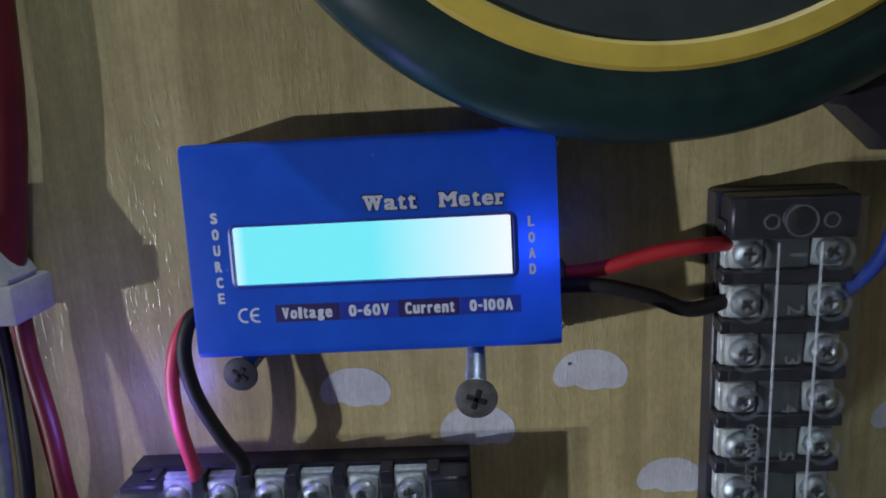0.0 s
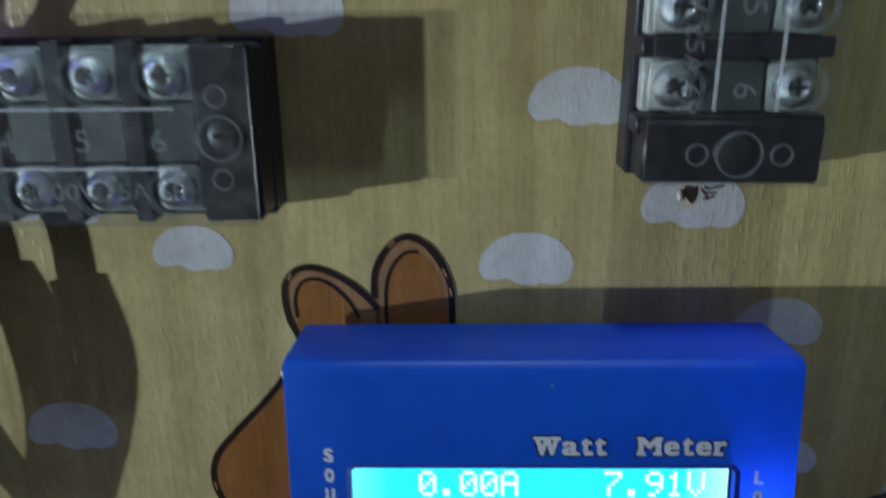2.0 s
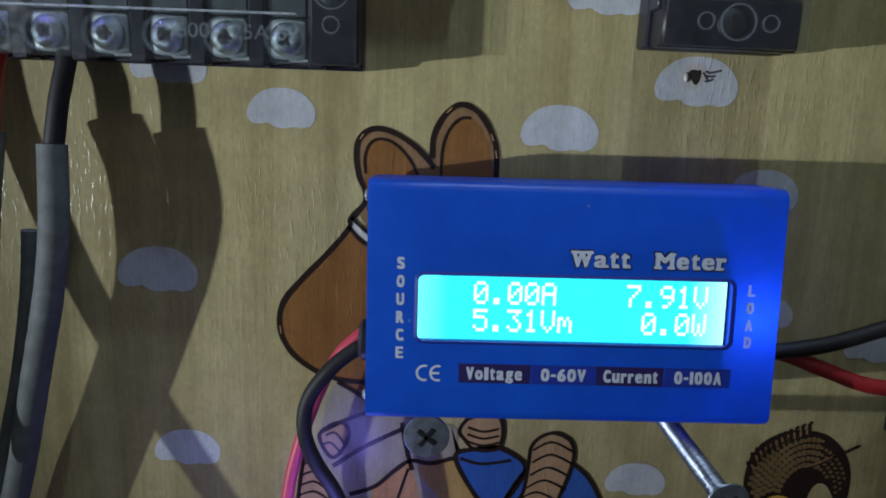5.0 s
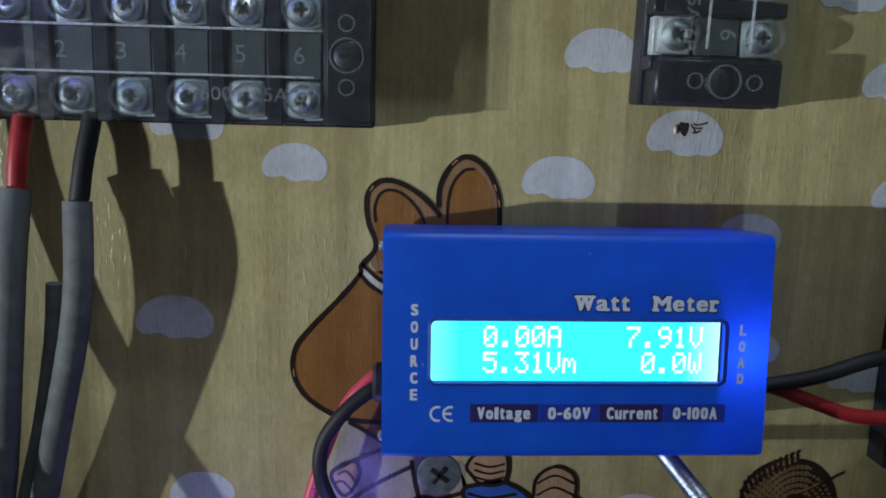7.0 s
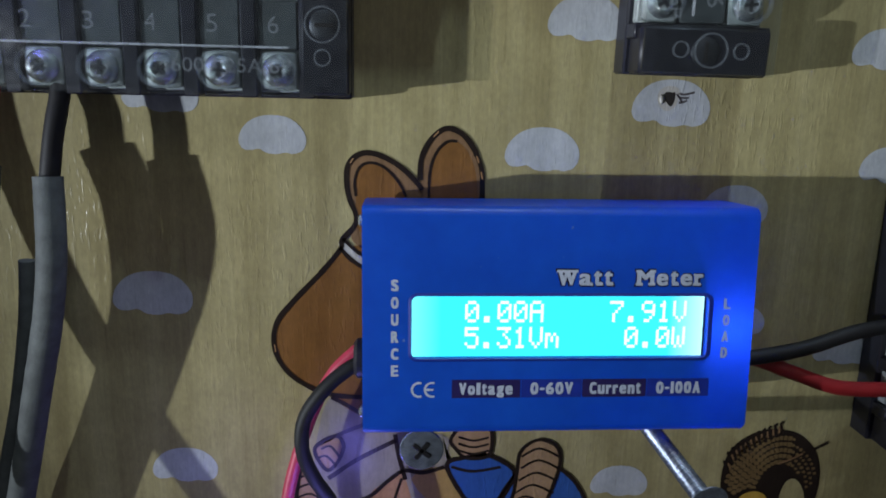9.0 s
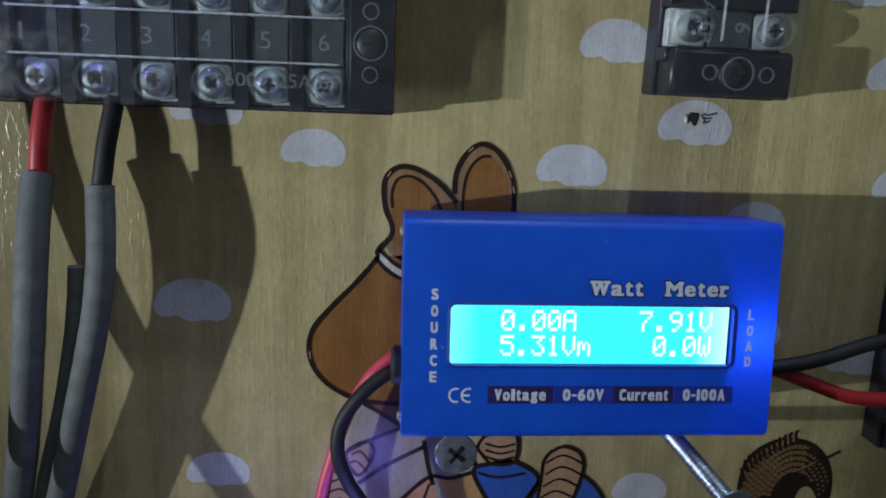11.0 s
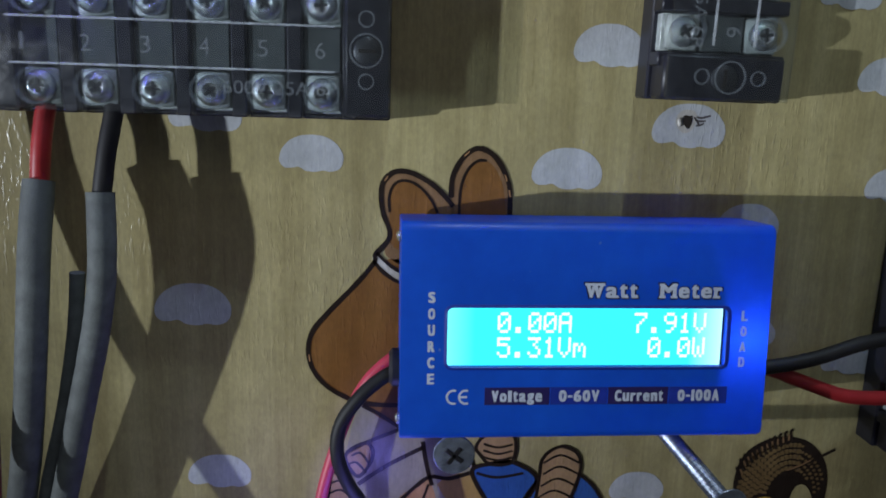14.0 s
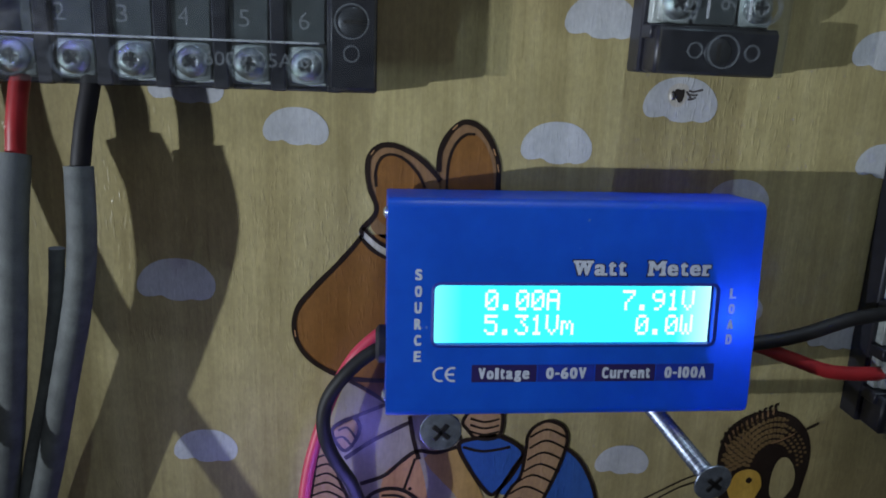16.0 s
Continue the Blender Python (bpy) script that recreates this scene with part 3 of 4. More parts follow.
# dark brown scaled print with a spiny back and a yellow spot
patch("scaled_print", ((84.6, -62), (84.8, -54), (86.6, -49.6), (90, -46.4), (95, -44.4), (100, -44.4), (105, -46), (109.2, -50), (111.4, -55), (112, -61), (111, -68), (109.4, -75), (100, -78), (88, -75)), LINE, 1, "dark brown printed scaly shape")
patch("gap_print", ((108, -69), (108.2, -64), (106.2, -60), (104, -59), (102.2, -60.6), (101.2, -65), (101.6, -71), (104.6, -73.4)), BOARD, 1.6)
scales = bmesh.new()
for ring in range(7):
    radius = 11.2 + 2.05 * ring
    for k in range(27):
        turn = radians(178 - 5.6 * k * 19.5 / radius - 2.8 * (ring % 2))
        u, v = 100.4 + 0.86 * radius * math.cos(turn) * 0.72, -63.5 + 0.86 * radius * math.sin(turn)
        inside = ((u - 98) / 13) ** 2 + ((v + 58) / 12.6) ** 2 < 0.90 and ((u - 104.4) / 4.6) ** 2 + ((v + 65) / 7.6) ** 2 > 1 and math.hypot(u - 93.8, v + 68) > 6.4
        if inside and v > -70:
            size = 0.86 * (1 + 0.25 * noise.noise(Vector((u, v, 1)))) * (0.62 if u > 103 else 1.0)
            pts = [at(u + size * math.cos(t), v + 0.82 * size * math.sin(t), 0.22) for t in (2 * math.pi * q / 7 for q in range(7))]
            scales.faces.new([scales.verts.new(p) for p in pts])
part("scales", scales, SCALETAN, board, "light brown printed scales", smooth=False)["kind"] = "stuff"
patch("yellow_spot", ((88.4, -68), (90, -63.8), (93.6, -62.2), (97.4, -63.6), (99, -68), (97.4, -72.4), (93.6, -74), (90, -72.4)), YELLOWPRINT, 2, "yellow printed spot")
patch("dark_dot", ((93.6, -66.2), (94.6, -65.2), (95.6, -66.2), (94.6, -67.2)), LINE, 3)
stroke("outline", ((88.4, -68), (90, -63.8), (93.6, -62.2), (97.4, -63.6), (99, -68), (97.4, -72.4)), 0.8, 3)
for k in range(12):
    a = k / 11
    u, v = 84.8 + 13.6 * a ** 1.25, -54.6 + 11.2 * a ** 0.62
    stroke("spine", ((u + 1.6, v - 2.6), (u + 0.6 - 0.6 * (1 - a), v + 0.6), (u + 1.4 * a, v + 1.3)), 0.75, 3)
    if k < 11:
        part("spine_web", stroke_into(bmesh.new(), ((u + 1.9, v - 1.4), (u + 1.0 + 0.8 * a, v + 0.5)), 0.55, 2), LIGHTBROWN, board, smooth=False)
stroke("bristle", ((98.6, -55.2), (105.6, -52), (112.6, -48.2)), 0.9, 4)
part("bristle_gleam", stroke_into(bmesh.new(), ((99.4, -54.4), (102.6, -53.2), (106, -51.4)), 0.5, 4.6), LIGHTBROWN, board, smooth=False)
stroke("string_line", ((58, -75), (71, -67.8), (77, -64.8), (84.6, -62.4)), 0.6, 2)
stroke("string_line", ((58, -78), (71, -69.8), (77, -67), (84.6, -65)), 0.6, 2)


# ---- watt meters ----
W, H, T = 84.2, 49.6, 19.6
END, LOWER = (-42.1, 43.3), 25.5          # the case ends and its lower edge, from the middle of the window panel
WIN = (-31.6, 33.1, -8.2, 5.5)
GLYPHS = {
    "0": "01110 10001 10011 10101 11001 10001 01110", ".": "00000 00000 00000 00000 00000 01100 01100",
    "A": "01110 10001 10001 11111 10001 10001 10001", "7": "11111 00001 00010 00100 01000 01000 01000",
    "9": "01110 10001 10001 01111 00001 00010 01100", "1": "00100 01100 00100 00100 00100 00100 01110",
    "V": "10001 10001 10001 10001 10001 01010 00100", "5": "11111 10000 11110 00001 00001 10001 01110",
    "3": "11111 00010 00100 00010 00001 10001 01110", "m": "00000 00000 11010 10101 10101 10001 10001",
    "W": "10001 10001 10001 10101 10101 10101 01010",
}


def dot_character(ch, column, top):
    """A display character out of lit dots that touch."""
    bm, known = bmesh.new(), {}
    def corner(x, z):
        if (x, z) not in known:
            known[x, z] = bm.verts.new(mm(-27.1 + 3.52 * column + 0.60 * x, 1.32, top - 0.68 * z))
        return known[x, z]
    for r, line in enumerate(GLYPHS[ch].split()):
        for c, bit in enumerate(line):
            if bit == "1":
                bm.faces.new((corner(c, r), corner(c + 1, r), corner(c + 1, r + 1), corner(c, r + 1)))
    return bm


def watt_meter(place, label, screen, segment):
    """Local axes: x right, z up, the front at y = 0 and the back at y = T."""
    ob = thing("watt_meter", place, label, "watt meter", "watt meters on the board")
    # case: a rounded section swept from end to end, with the display's window left open
    bm, ro, ri = bmesh.new(), 2.2, 1.2
    section = []
    for cy, cz, r, a0 in ((ro, H / 2 - ro, ro, 180), (T - ri, H / 2 - ri, ri, 90), (T - ri, -LOWER + ri, ri, 0), (ro, -LOWER + ro, ro, -90)):
        for k in range(5):
            a = radians(a0 - 22.5 * k)
            section.append((cy + r * math.cos(a), cz + r * math.sin(a)))
    section += [(0.0, WIN[2]), (0.0, WIN[3])]
    n = len(section)
    xs = (END[0], END[0] + 0.5, WIN[0], WIN[1], END[1] - 0.5, END[1])
    rows = []
    for x in xs:
        k = 0.992 if x in END else 1.0
        rows.append([bm.verts.new(mm(x, T / 2 + (y - T / 2) * k, z * k)) for y, z in section])
    for i in range(len(xs) - 1):
        for j in range(n):
            if not (i == 2 and j == n - 2):
                bm.faces.new((rows[i][j], rows[i][(j + 1) % n], rows[i + 1][(j + 1) % n], rows[i + 1][j]))
    bm.faces.new(rows[0])
    bm.faces.new(rows[-1])
    lip = [rows[2][n - 2], rows[3][n - 2], rows[3][n - 1], rows[2][n - 1]]
    deep = [bm.verts.new(v.co + mm(0, 1.6, 0)) for v in lip]
    for k in range(4):
        bm.faces.new((lip[k], lip[(k + 1) % 4], deep[(k + 1) % 4], deep[k]))
    case = part("case", bm, BLUECASE, ob)
    # dark frame of the window
    fr, loops = bmesh.new(), []
    for x0, x1, z0, z1, r, y in ((WIN[0] - 0.7, WIN[1] + 1.0, WIN[2] - 0.7, WIN[3] + 0.7, 1.9, -0.02), (WIN[0] - 0.15, WIN[1] + 0.1, WIN[2] - 0.15, WIN[3] + 0.15, 1.5, -0.22), (WIN[0], WIN[1], WIN[2], WIN[3], 1.3, -0.05)):
        loop = []
        for cx, cz, a0 in ((x1 - r, z1 - r, 0), (x0 + r, z1 - r, 90), (x0 + r, z0 + r, 180), (x1 - r, z0 + r, 270)):
            loop += [fr.verts.new(mm(cx + r * math.cos(radians(a0 + 18 * q)), y, cz + r * math.sin(radians(a0 + 18 * q)))) for q in range(6)]
        loops.append(loop)
    for a, b in zip(loops, loops[1:]):
        for k in range(24):
            fr.faces.new((a[k], a[(k + 1) % 24], b[(k + 1) % 24], b[k]))
    part("window_frame", fr, NAVYINK, ob, smooth=False)
    part("back_panel", box(bmesh.new(), (-34, 1.75, -10), (34, 4.0, 7.5)), BLACKPLASTIC, ob, smooth=False)
    scr = bmesh.new()
    scr.faces.new([scr.verts.new(mm(x, 1.45, z)) for x, z in ((-31.6, -8.2), (32.6, -8.2), (32.6, 5.5), (-31.6, 5.5))])
    display = part("display", scr, screen, ob, "backlit cyan display", smooth=False)
    readings = (("0.00A", 2, 4.2), ("7.91V", 11, 4.2), ("5.31Vm", 2, -1.6), ("0.0W", 12, -1.6)) if segment else ()
    for text, col, top in readings:
        for k, ch in enumerate(text):
            part("character", dot_character(ch, col + k, top), segment, display, "pale dot-matrix character", smooth=False)
    # printed words
    def word(text, x0, x1, z0, z1, material=WHITEINK, lift=0.0, name="lettering", bold=0.09):
        part(name, lettering(text, x1 - x0, z1 - z0, bold=bold), material, ob, smooth=False, place=Matrix.Translation(mm(x0, -lift, z0)))
    for text, x0, x1 in (("Watt", -0.4, 11.5), ("Meter", 16.8, 31.4)):
        for name, grow, lift, ink, bold in (("lettering_shadow", 0.3, 0.0, SHADEINK, 0.42), ("lettering", 0.0, 0.09, WHITEINK, 0.2)):
            bm = printed_word(text, x1 - x0 + 2 * grow, 3.4 + 2 * grow, bold, 0.5 - 0.55 * grow, True)
            part(name, bm, ink, ob, smooth=False, place=Matrix.Translation(mm(x0 - grow, -lift, 7.9 - grow)))
    for x0, x1, m in ((-22.8, -7.8, DARKINK), (5.9, 20.1, DARKINK), (-7.6, 5.7, NAVYINK), (20.3, 34.2, NAVYINK)):
        part("label_field", box(bmesh.new(), (x0, -0.05, -17.1), (x1, 0.02, -13.0)), m, ob, smooth=False)
    for text, x0, x1 in (("Voltage", -21.2, -9.5), ("0-60V", -5.6, 3.8), ("Current", 7.5, 18.9), ("0-100A", 22.4, 32.3)):
        part("lettering", printed_word(text, x1 - x0, 2.7, 0.17, 0.3), WHITEINK, ob, smooth=False, place=Matrix.Translation(mm(x0, -0.08, -16.4)))
    for k, ch in enumerate("SOURCE"):
        word(ch, -36.0, -34.4, 6.6 - 3.75 * k, 9.1 - 3.75 * k, WHITEINK, bold=0.16)
    for k, ch in enumerate("LOAD"):
        word(ch, 36.4, 37.9, 2.6 - 3.65 * k, 5.0 - 3.65 * k, WHITEINK, bold=0.16)
    # two round marks of the conformity sign
    for cx, bar in ((-29.9, False), (-27.1, True)):
        mk = bmesh.new()
        arc = [(cx + 0.0 + 1.8 * math.cos(t), -15.2 + 1.8 * math.sin(t)) for t in (radians(70 + 220 * q / 14) for q in range(15))]
        pr = [(mk.verts.new(mm(cx + (x - cx) * 1.0, -0.06, z)), mk.verts.new(mm(cx + (x - cx) * 0.72, -0.06, -15.2 + (z + 15.2) * 0.72))) for x, z in arc]
        for p, q in zip(pr, pr[1:]):
            mk.faces.new((p[0], q[0], q[1], p[1]))
        if bar:
            box(mk, (cx - 1.7, -0.07, -15.45), (cx + 0.3, -0.05, -14.95))
        part("conformity_mark", mk, WHITEINK, ob, smooth=False)
    # little end screws and the cable bushings
    for sx in (-1, 1):
        for sz in (-1, 1):
            s = lathe(bmesh.new(), [(1.3, 0), (1.3, 0.5), (0.8, 0.95), (0.2, 1.0)], 12)
            part("end_screw", s, STEEL, ob, place=Matrix.Translation(mm(END[0] if sx < 0 else END[1], 3.4, sz * (H / 2 - 3.6))) @ pose(0, 0, 0, 0, 90 * sx, 0))
        bsh = lathe(bmesh.new(), [(4.6, 0), (4.6, 1.6), (3.6, 2.4), (3.0, 2.4)], 18)
        part("cable_bushing", bsh, BLACKPLASTIC, ob, place=Matrix.Translation(mm(END[0] if sx < 0 else END[1], 11.5, -11.5)) @ pose(0, 0, 0, 0, 90 * sx, 0))
    return ob


def meter_place(u, v, d, tilt, turn=0.0):
    """Centre of the front on the board; tilt: the lower edge stands further out."""
    return Matrix.Translation(at(u, v, d)) @ pose(0, 0, 0, tilt, turn, 0)


METERS = ((-33.6, 129.4, 17.6, -4.2, 0.0), (31.5, -5.5, 25.5, -4.6, -0.3))
watt_meter(meter_place(*METERS[0]), "blue watt meter with a washed-out pale cyan display", LCDPALE, None)
watt_meter(meter_place(*METERS[1]), "blue watt meter with a bright cyan display showing readings", LCD, LCDCHAR)
for (u, v, d, tilt, turn), w, fill_watts, du, dv in zip(METERS, (0.014, 0.020), (0.040, 0.022), (-62, -50), (-45, -57)):
    point_lamp("backlight_lamp", at(u + 38.6, v - 2.2, d - 6.5), w, 0.0015, (0.22, 0.42, 1.0))
    # Unseen blue lamp in the air, added for the violet glow by each meter.
    point_lamp("violet_fill", at(u + du, v + dv, 24), fill_watts, 0.008, (0.24, 0.22, 1.0))


# ---- screws that carry the meters ----
def wood_screw(u, v, length, material, label, head=4.4, spin=0.0, droop=0.0, swing=0.0):
    """droop and swing: degrees by which the head hangs down and leans to the right."""
    ob = thing("wood_screw", Matrix.Translation(at(u, v, 0)) @ pose(0, 0, 0, droop, 0, swing), label, "screw", "screws under the meters")
    sh = bmesh.new()
    prof, k = [], 0
    h = -6.0
    while h < length - 3.0:
        prof.append((2.3 if k % 2 else 1.7, h))
        h += 0.8
        k += 1
    lathe(sh, prof + [(1.9, length - 3.0)], 14, "Y")
    part("shank", sh, SCREWZINC, ob, "threaded zinc shank")
    hd = bmesh.new()
    lathe(hd, [(1.9, length - 3.2), (head * 0.93, length - 0.6), (head, length - 0.25), (head * 0.96, length), (head * 0.5, length + 0.35), (0.2, length + 0.45)], 28, "Y")
    hd = part("head", hd, material, ob)
    # Black bars on the head put the cross recess's shade into colour.
    for k in range(2):
        cr = box(bmesh.new(), (-head * 0.5, -length - 0.62, -0.62), (head * 0.5, -length + 0.3, 0.62), 0.2, 1)
        part("cross_slot", cr, BLACKWIRE, hd, "dark cross recess", place=pose(0, 0, 0, 0, spin + 90 * k, 0))
    return ob


wood_screw(-10.4, 100.4, 39, DULLSTEEL, "long cross-head screw with dull head under the upper meter", 4.5, 20)
# Darker steel puts the meter's shade into this head's colour.
wood_screw(-67.5, 98.6, 16, DARKSTEEL, "short cross-head screw under the upper meter", 4.3, 35)
wood_screw(2.6, -36.6, 24, SCREWZINC, "dull cross-head screw under the lower meter", 5.0, 38)
wood_screw(58.4, -37.4, 40, SCREWZINC, "long zinc cross-head screw drooping under the lower meter", 4.6, 40, 6.0, 6.5)


# ---- terminal blocks ----
def terminal_block(place):
    """Local axes: x along the row, z across it, out of the board is -y; the back lies at y = 0."""
    ob = thing("terminal_block", place, "black six-way screw terminal block under a clear plastic cover", "terminal block", "terminal blocks on the board")
    L, B, pitch = 89.4, 29.0, 12.1
    base = bmesh.new()
    box(base, (-L / 2, -7.5, -B / 2 - 0.7), (L / 2, 0, B / 2 + 0.7), 0.5, 1)
    box(base, (-L / 2 + 8, -11.4, -4.0), (L / 2 - 8, -7.3, 4.0), 0.4, 1)
    part("base", base, BLACKPLASTIC, ob)
    for sx in (-1, 1):
        part("end_lug", box(bmesh.new(), (sx * (L / 2 - 5.2) - 5.0, -15.6, -B / 2 + 0.3), (sx * (L / 2 - 5.2) + 5.0, -7.3, B / 2 - 0.3), 0.6, 1), BLACKPLASTIC, ob)
        es = lathe(bmesh.new(), [(3.1, 15.2), (3.1, 15.8), (2.7, 16.1), (0.4, 16.2)], 20, "Y")
        es = part("mounting_screw", es, DARKSTEEL, ob, place=Matrix.Translation(mm(sx * (L / 2 - 5.2), 0, 0)))
        part("cross_slot", box(bmesh.new(), (-2.0, -16.3, -0.4), (2.0, -15.7, 0.4)), RECESSDARK, es, smooth=False)
    xs = [-2.5 * pitch - 0.8 + pitch * k for k in range(6)]
    wall_mesh = mesh_of("barrier", box(bmesh.new(), (-1.6, -13.0, -B / 2 - 0.5), (1.6, -7.3, B / 2 + 0.5), 0.3, 1), BLACKPLASTIC)
    for k in range(7):
        part("barrier", wall_mesh, None, ob, place=Matrix.Translation(mm(-3 * pitch - 0.8 + pitch * k, 0, 0)))
    plate_mesh = mesh_of("contact_plate", box(bmesh.new(), (-4.2, -10.2, -4.5), (4.2, -7.4, 4.5), 0.25, 1), WASHERZINC)
    washer = bmesh.new()
    box(washer, (-4.0, -12.2, -4.0), (4.0, -10.4, 4.0), 1.1, 2)
    washer_mesh = mesh_of("clamp_washer", washer, WASHERZINC)
    strap_mesh = mesh_of("link_strap", box(bmesh.new(), (-4.0, -12.0, -4.9), (4.0, -11.3, 4.9), 0.2, 1), STRAPZINC)
    head_mesh = mesh_of("terminal_screw", lathe(bmesh.new(), [(3.3, 12.0), (3.45, 12.7), (3.35, 13.2), (3.0, 13.85), (2.4, 14.4), (1.7, 14.7), (1.3, 14.35), (0.2, 14.2)], 24, "Y"), STEEL)
    # Dark bars colour in the shade of each terminal screw's slots.
    slot_mesh = mesh_of("cross_slot", box(bmesh.new(), (-2.2, -14.55, -0.34), (2.2, -13.5, 0.34)), DARKSTEEL, False)
    for i, x in enumerate(xs):
        part("link_strap", strap_mesh, None, ob, place=Matrix.Translation(mm(x, 0, 0)))
        for j, z in enumerate((-9.4, 9.4)):
            m = Matrix.Translation(mm(x, 0, z))
            part("contact_plate", plate_mesh, None, ob, place=m)
            part("clamp_washer", washer_mesh, None, ob, place=m @ pose(0, 0, 0, 0, 7 * math.sin(3.1 * i + j), 0))
            s = part("terminal_screw", head_mesh, None, ob, place=m @ pose(0, 0, 0, 0, 47 * i + 31 * j, 0))
            part("cross_slot", slot_mesh, None, s)
            part("cross_slot", slot_mesh, None, s, place=pose(0, 0, 0, 0, 90, 0))
    # clear cover with its skirts, ribs and raised marks
    cv = bmesh.new()
    box(cv, (-L / 2 + 0.4, -18.6, -B / 2 + 0.2), (L / 2 - 0.4, -17.4, B / 2 - 0.2), 0.4, 2)
    cover = part("cover", cv, CLEAR, ob, "clear scuffed plastic cover")
    for sz in (-1, 1):
        rib = box(bmesh.new(), (-34.5, -19.1, sz * 4.7 - 0.24), (32.6, -18.4, sz * 4.7 + 0.24), 0.1, 1)
        part("rib", rib, CLEARRIB, cover, "bright raised rib")
    for k, x in enumerate(xs):
        part("numeral", lettering(str(k + 1), 0.8 if k == 0 else 2.2, 3.5, 0.15), EMBOSS, cover, smooth=False, place=Matrix.Translation(mm(x - 1.0, -18.62, -2.0)))
    part("lettering", lettering("600V 25A 6P", 24.0, 2.8, 0.15), FAINT, cover, smooth=False, place=Matrix.Translation(mm(9.0, -18.62, -9.8)))
    collar_mesh = mesh_of("screw_collar", lathe(bmesh.new(), [(4.0, 15.2), (4.0, 16.4), (3.5, 16.4), (3.4, 15.2)], 22, "Y", closed=True), EMBOSS)
    for x in xs:
        for z in (-9.4, 9.4):
            part("screw_collar", collar_mesh, None, cover, place=Matrix.Translation(mm(x, 0, z)))
    for sx in (-1, 1):
        for z, r in ((0, 3.7), (6.5, 1.8), (-6.5, 1.8)):
            ring = lathe(bmesh.new(), [(r, 18.55), (r, 18.9), (r - 0.4, 18.9), (r - 0.4, 18.55)], 24, "Y", (sx * (L / 2 - 5.4), 0, z), True)
            part("raised_ring", ring, EMBOSS, cover)
    for pane in cover.children:
        pane.visible_shadow = False
    return ob


block = terminal_block(Matrix.Translation(at(-58.2, 55.0)) @ pose(0, 0, 0, 0, 0, 0))
copy_thing(block, Matrix.Translation(at(62.4, 91.2)) @ pose(0, 0, 0, 0, 90.7, 0))
copy_thing(block, Matrix.Translation(at(-22.0, -90.4)))
copy_thing(block, Matrix.Translation(at(133.0, 1.0)) @ pose(0, 0, 0, 0, 90.0, 0))


# ---- wires ----
def wire(name, points, radius, material, label, category="wire"):
    return tagged(part(name, tube(bmesh.new(), points, radius), material), label, category, "wires on the board")


wire("wire", ((-76, 113, 9), (-80, 112, 11), (-83.4, 106, 13), (-85.4, 96, 14), (-85, 84, 14), (-83.8, 71, 12), (-85, 65, 9)), 1.75, PINKWIRE, "pink-red wire from the upper meter to the block")
wire("wire", ((-76, 114, 12), (-79, 112, 14), (-81, 104, 15), (-79.4, 93, 15), (-74.6, 81, 14), (-71, 73, 12), (-74, 65, 9)), 1.85, BLACKWIRE, "black wire from the upper meter to the block")
wire("wire", ((9, 118, 8), (20, 119.4, 10), (32, 123, 12), (42, 124.6, 13), (53, 124, 9)), 1.9, REDWIRE, "red wire from the upper meter to the upright block")
wire("wire", ((9, 116, 11), (20, 116, 13), (31, 113, 13), (41, 109, 12), (53, 111, 9)), 1.9, BLACKWIRE, "black wire from the upper meter to the upright block")
wire("wire", ((-9, -17, 7), (-13, -19.4, 7.4), (-18.4, -25, 7.6), (-23.0, -34, 7.6), (-26.8, -45, 7.8), (-29.8, -57, 8.6), (-31, -70, 10), (-29, -81, 9)), 1.55, PINKWIRE, "pink-red wire looping from the lower meter")
wire("wire", ((-9, -19, 13), (-14, -21, 14), (-19.6, -25.6, 15), (-24.4, -33, 15), (-25.2, -41, 15), (-22.8, -49, 14), (-18.0, -58, 13), (-15.0, -70, 12), (-17, -81, 9)), 1.75, BLACKWIRE, "black wire looping from the lower meter")
wire("wire", ((74, -20, 12), (84, -18.6, 13), (95, -16.4, 13), (108, -12.6, 12), (120, -11.6, 10)), 1.85, BLACKWIRE, "black wire from the lower meter to the block")
wire("wire", ((74, -19, 8), (85, -20.8, 9), (95, -24, 11), (106, -27.2, 12), (123, -28.6, 10)), 1.85, REDWIRE, "red wire from the lower meter to the block")
def sleeved_cable(core, core_radius, core_material, sleeve, sleeve_radius, sleeve_material, label):
    ob = thing("sleeved_cable", Matrix.Identity(4), label, "cable", "sleeved cables below the block")
    part("wire", tube(bmesh.new(), core, core_radius), core_material, ob)
    part("sleeve", tube(bmesh.new(), sleeve, sleeve_radius, 18), sleeve_material, ob)


sleeved_cable(((-88.6, 46.0, 8.6), (-89.6, 40.6, 10.2), (-90.4, 32.4, 12.2), (-91.1, 23.7, 12.9)), 2.1, REDWIRE,
              ((-91.2, 24.9, 12.9), (-92.0, 10.4, 16.0), (-94.0, -12.6, 17.2), (-98.4, -39.6, 14.6), (-105.0, -71.0, 11.0), (-110.0, -118.0, 9.0)), 3.4, GREYSLEEVE, "red wire in a grey cable sleeve hanging from the block")
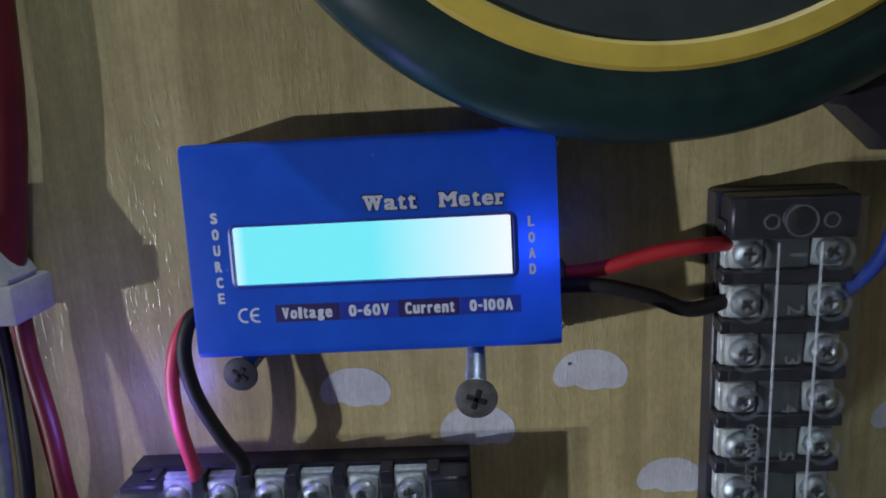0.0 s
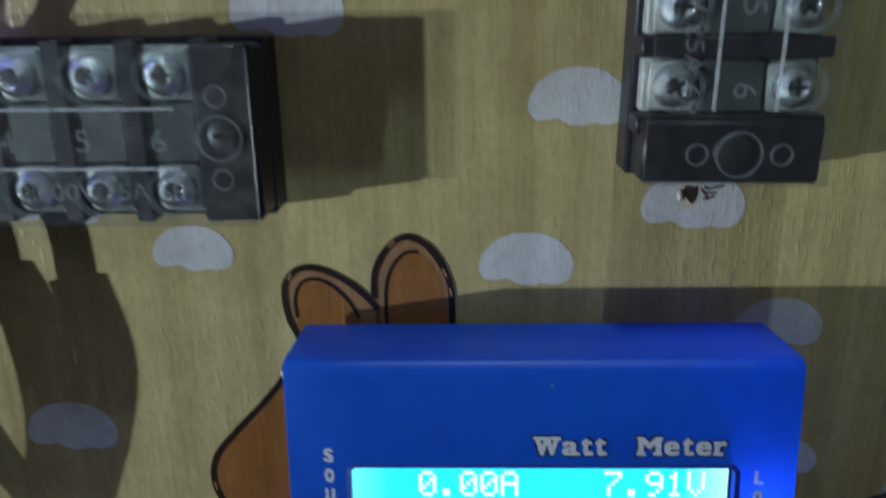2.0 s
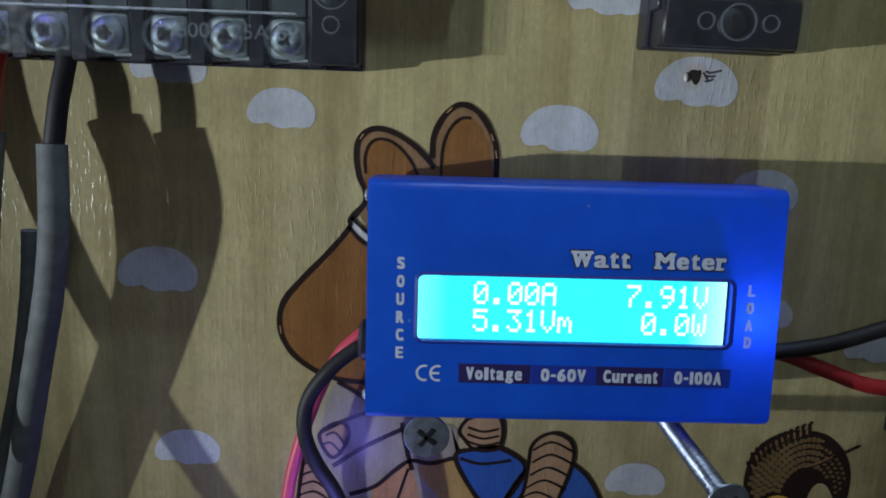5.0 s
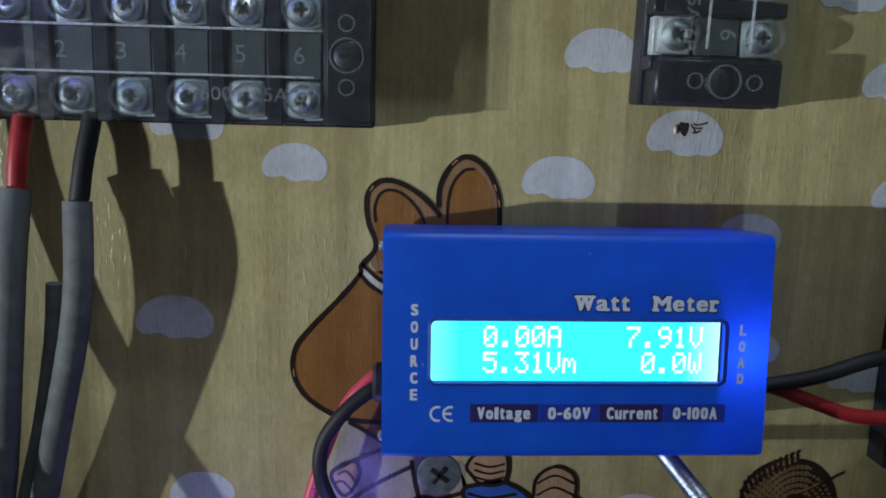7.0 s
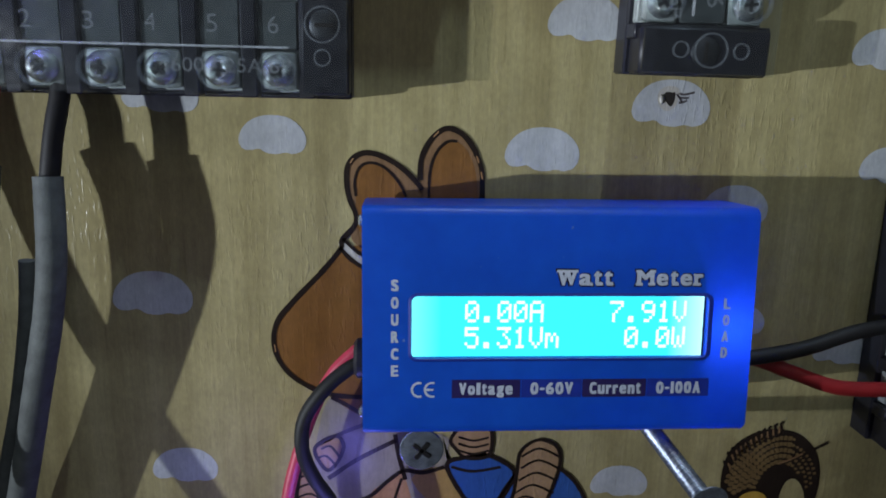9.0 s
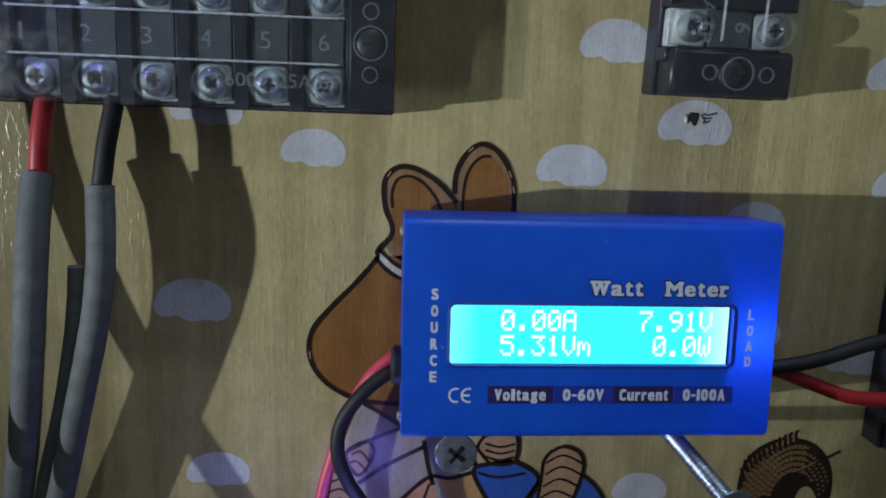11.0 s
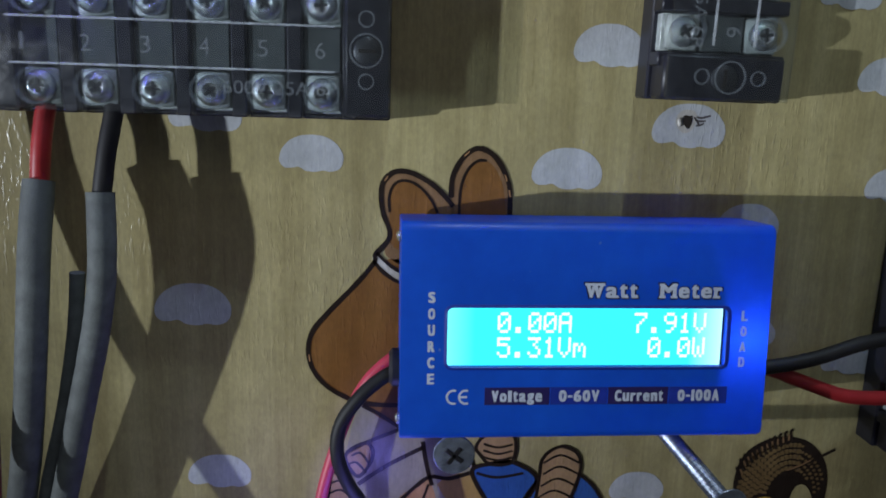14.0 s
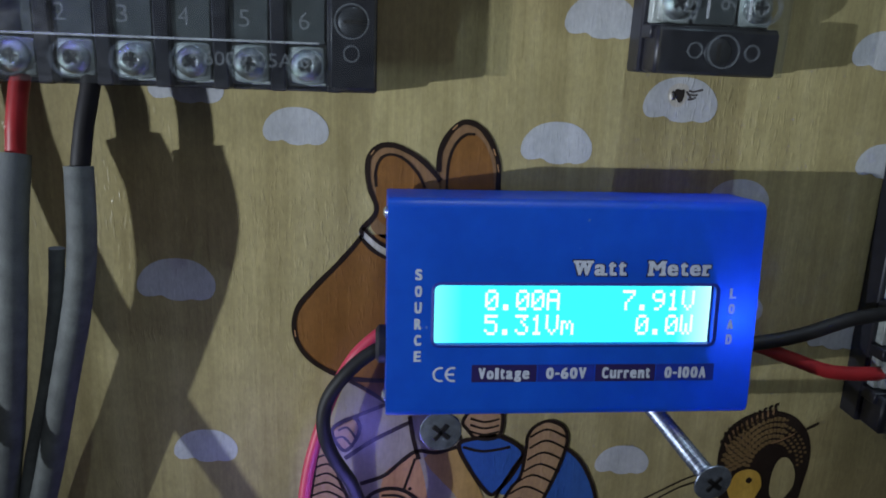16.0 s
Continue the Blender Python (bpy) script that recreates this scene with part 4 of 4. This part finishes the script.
sleeved_cable(((-75.4, 46.0, 8.6), (-75.0, 40.4, 10.4), (-76.4, 31.4, 12.4), (-77.8, 21.4, 13.4)), 2.1, BLACKWIRE,
              ((-77.9, 22.6, 13.5), (-77.9, 6.0, 15.4), (-80.2, -9.0, 15.3), (-85.4, -29.4, 14.0), (-92.0, -54.0, 12.0), (-99.6, -80.0, 10.5), (-106.0, -118.0, 9.0)), 3.1, GREYSLEEVE, "black wire in a grey cable sleeve hanging from the block")
wire("cable_sleeve", ((-84.2, 4.0, 13.4), (-85.7, -9.6, 13.4), (-89.9, -29.6, 12.6), (-96.0, -51.4, 11.4), (-102.4, -80.0, 10.6)), 1.7, DARKSLEEVE, "thin dark grey cable end", "cable sleeve")
wire("wire", ((96, 170, 10), (91, 150, 12), (87.4, 134, 13), (83.6, 120, 13), (76, 111, 11), (70, 110, 10)), 1.7, BLUEWIRE, "blue wire running into the upright block")
wire("wire", ((87, 144.6, 9), (89, 143.6, 13), (91, 144.4, 15), (92, 147, 16), (106, 156, 16)), 1.6, YGWIRE, "yellow-green wire beside the reel")
wire("cable", ((-115.0, 234, 7), (-117.2, 191, 7), (-118.8, 165, 7.5), (-121.7, 145, 8), (-125, 126, 9)), 4.4, DARKRED, "thick dark red cable in a clip", "cable")
wire("cable", ((-122.6, 119, 10.4), (-122.3, 104, 10.6), (-119.4, 85.1, 11.9), (-117.6, 64, 12.6), (-113.6, 42, 11.6), (-108.6, 18, 11.0), (-104.9, -19.5, 16.8), (-101.5, -60, 28), (-98, -96, 38)), 2.3, DARKRED, "dark red cable below the clip", "cable")
wire("cable", ((-125.6, 119, 9.5), (-124.8, 101.4, 8.4), (-123.6, 79, 7.6), (-123.4, 61, 7.0), (-127, 30, 6)), 1.6, REDWIRE, "pink-red cable below the clip", "cable")
wire("cable", ((-129.0, 119, 10.5), (-128.8, 101.6, 9.6), (-128.8, 79.3, 10.4), (-130.2, 62.0, 10.6), (-136, 30, 8)), 1.9, BLACKWIRE, "black cable below the clip", "cable")
wire("cable", ((-132.6, 119, 12), (-132.2, 101, 11.6), (-133.0, 80, 12.0), (-134.8, 62, 12), (-142, 30, 10)), 1.6, GREYSLEEVE, "grey cable below the clip", "cable")

clip = bmesh.new()
box(clip, (-136, -18, 113.6), (-119.0, -0.2, 123.4), 1.2, 2)
clip_ob = thing("cable_clip", Matrix.Translation((0, 0, Z0)), "grey-white plastic cable clip holding red cables", "cable clip")
part("strap", clip, CLIPGREY, clip_ob)
hood = box(bmesh.new(), (-138, -17, 122.8), (-119.6, -4, 141), 2.0, 2)
for vtx in hood.verts:
    if vtx.co.z > 0.135:
        vtx.co.x -= 0.008
part("hood", hood, CLIPGREY, clip_ob)

# ---- dark casing at the upper corner ----
casing = thing("casing", Matrix.Identity(4), "dark brown-black plastic casing behind the reel", "casing")
shell = bmesh.new()
front = [shell.verts.new(at(u, v, 11)) for u, v in ((74.5, 154.6), (86, 144.2), (142, 143), (142, 216), (119, 216))]
rear = [shell.verts.new(at(u, v, 0.1)) for u, v in ((73.5, 155), (85.6, 143.2), (143, 142), (143, 217), (118, 217))]
shell.faces.new(front)
shell.faces.new(rear)
for k in range(5):
    shell.faces.new((front[k], front[(k + 1) % 5], rear[(k + 1) % 5], rear[k]))
part("shell", shell, BLACKPLASTIC, casing)
part("lid", box(bmesh.new(), (92, -13, 150), (138, -10.8, 206), 0.8), BLACKPLASTIC, casing, place=Matrix.Translation((0, 0, Z0)))

# ---- the round reel ----
reel = thing("cable_reel", Matrix.Translation(at(30.5, 241)), "dark green round reel with a yellow ring on its face", "reel")
part("rim", lathe(bmesh.new(), [(70, 0.2), (80, 0.2), (80, 19.6), (86, 20.0), (90.2, 22), (91.2, 25), (90.2, 28.4), (86, 32), (79, 34), (73, 33)], 120, "Y", closed=True), GREENRUBBER, reel, "dark green rounded rim")
part("ring", lathe(bmesh.new(), [(71, 26), (76.6, 26), (76.6, 34.6), (75.8, 35.4), (71.8, 35.4), (71, 34.6)], 120, "Y", closed=True), YELLOWPLASTIC, reel, "yellow plastic ring")
part("disc", lathe(bmesh.new(), [(71.2, 20), (71.2, 33.6), (62, 34.2), (0.5, 34.2)], 120, "Y"), DARKDISC, reel, "dark grey-green disc")
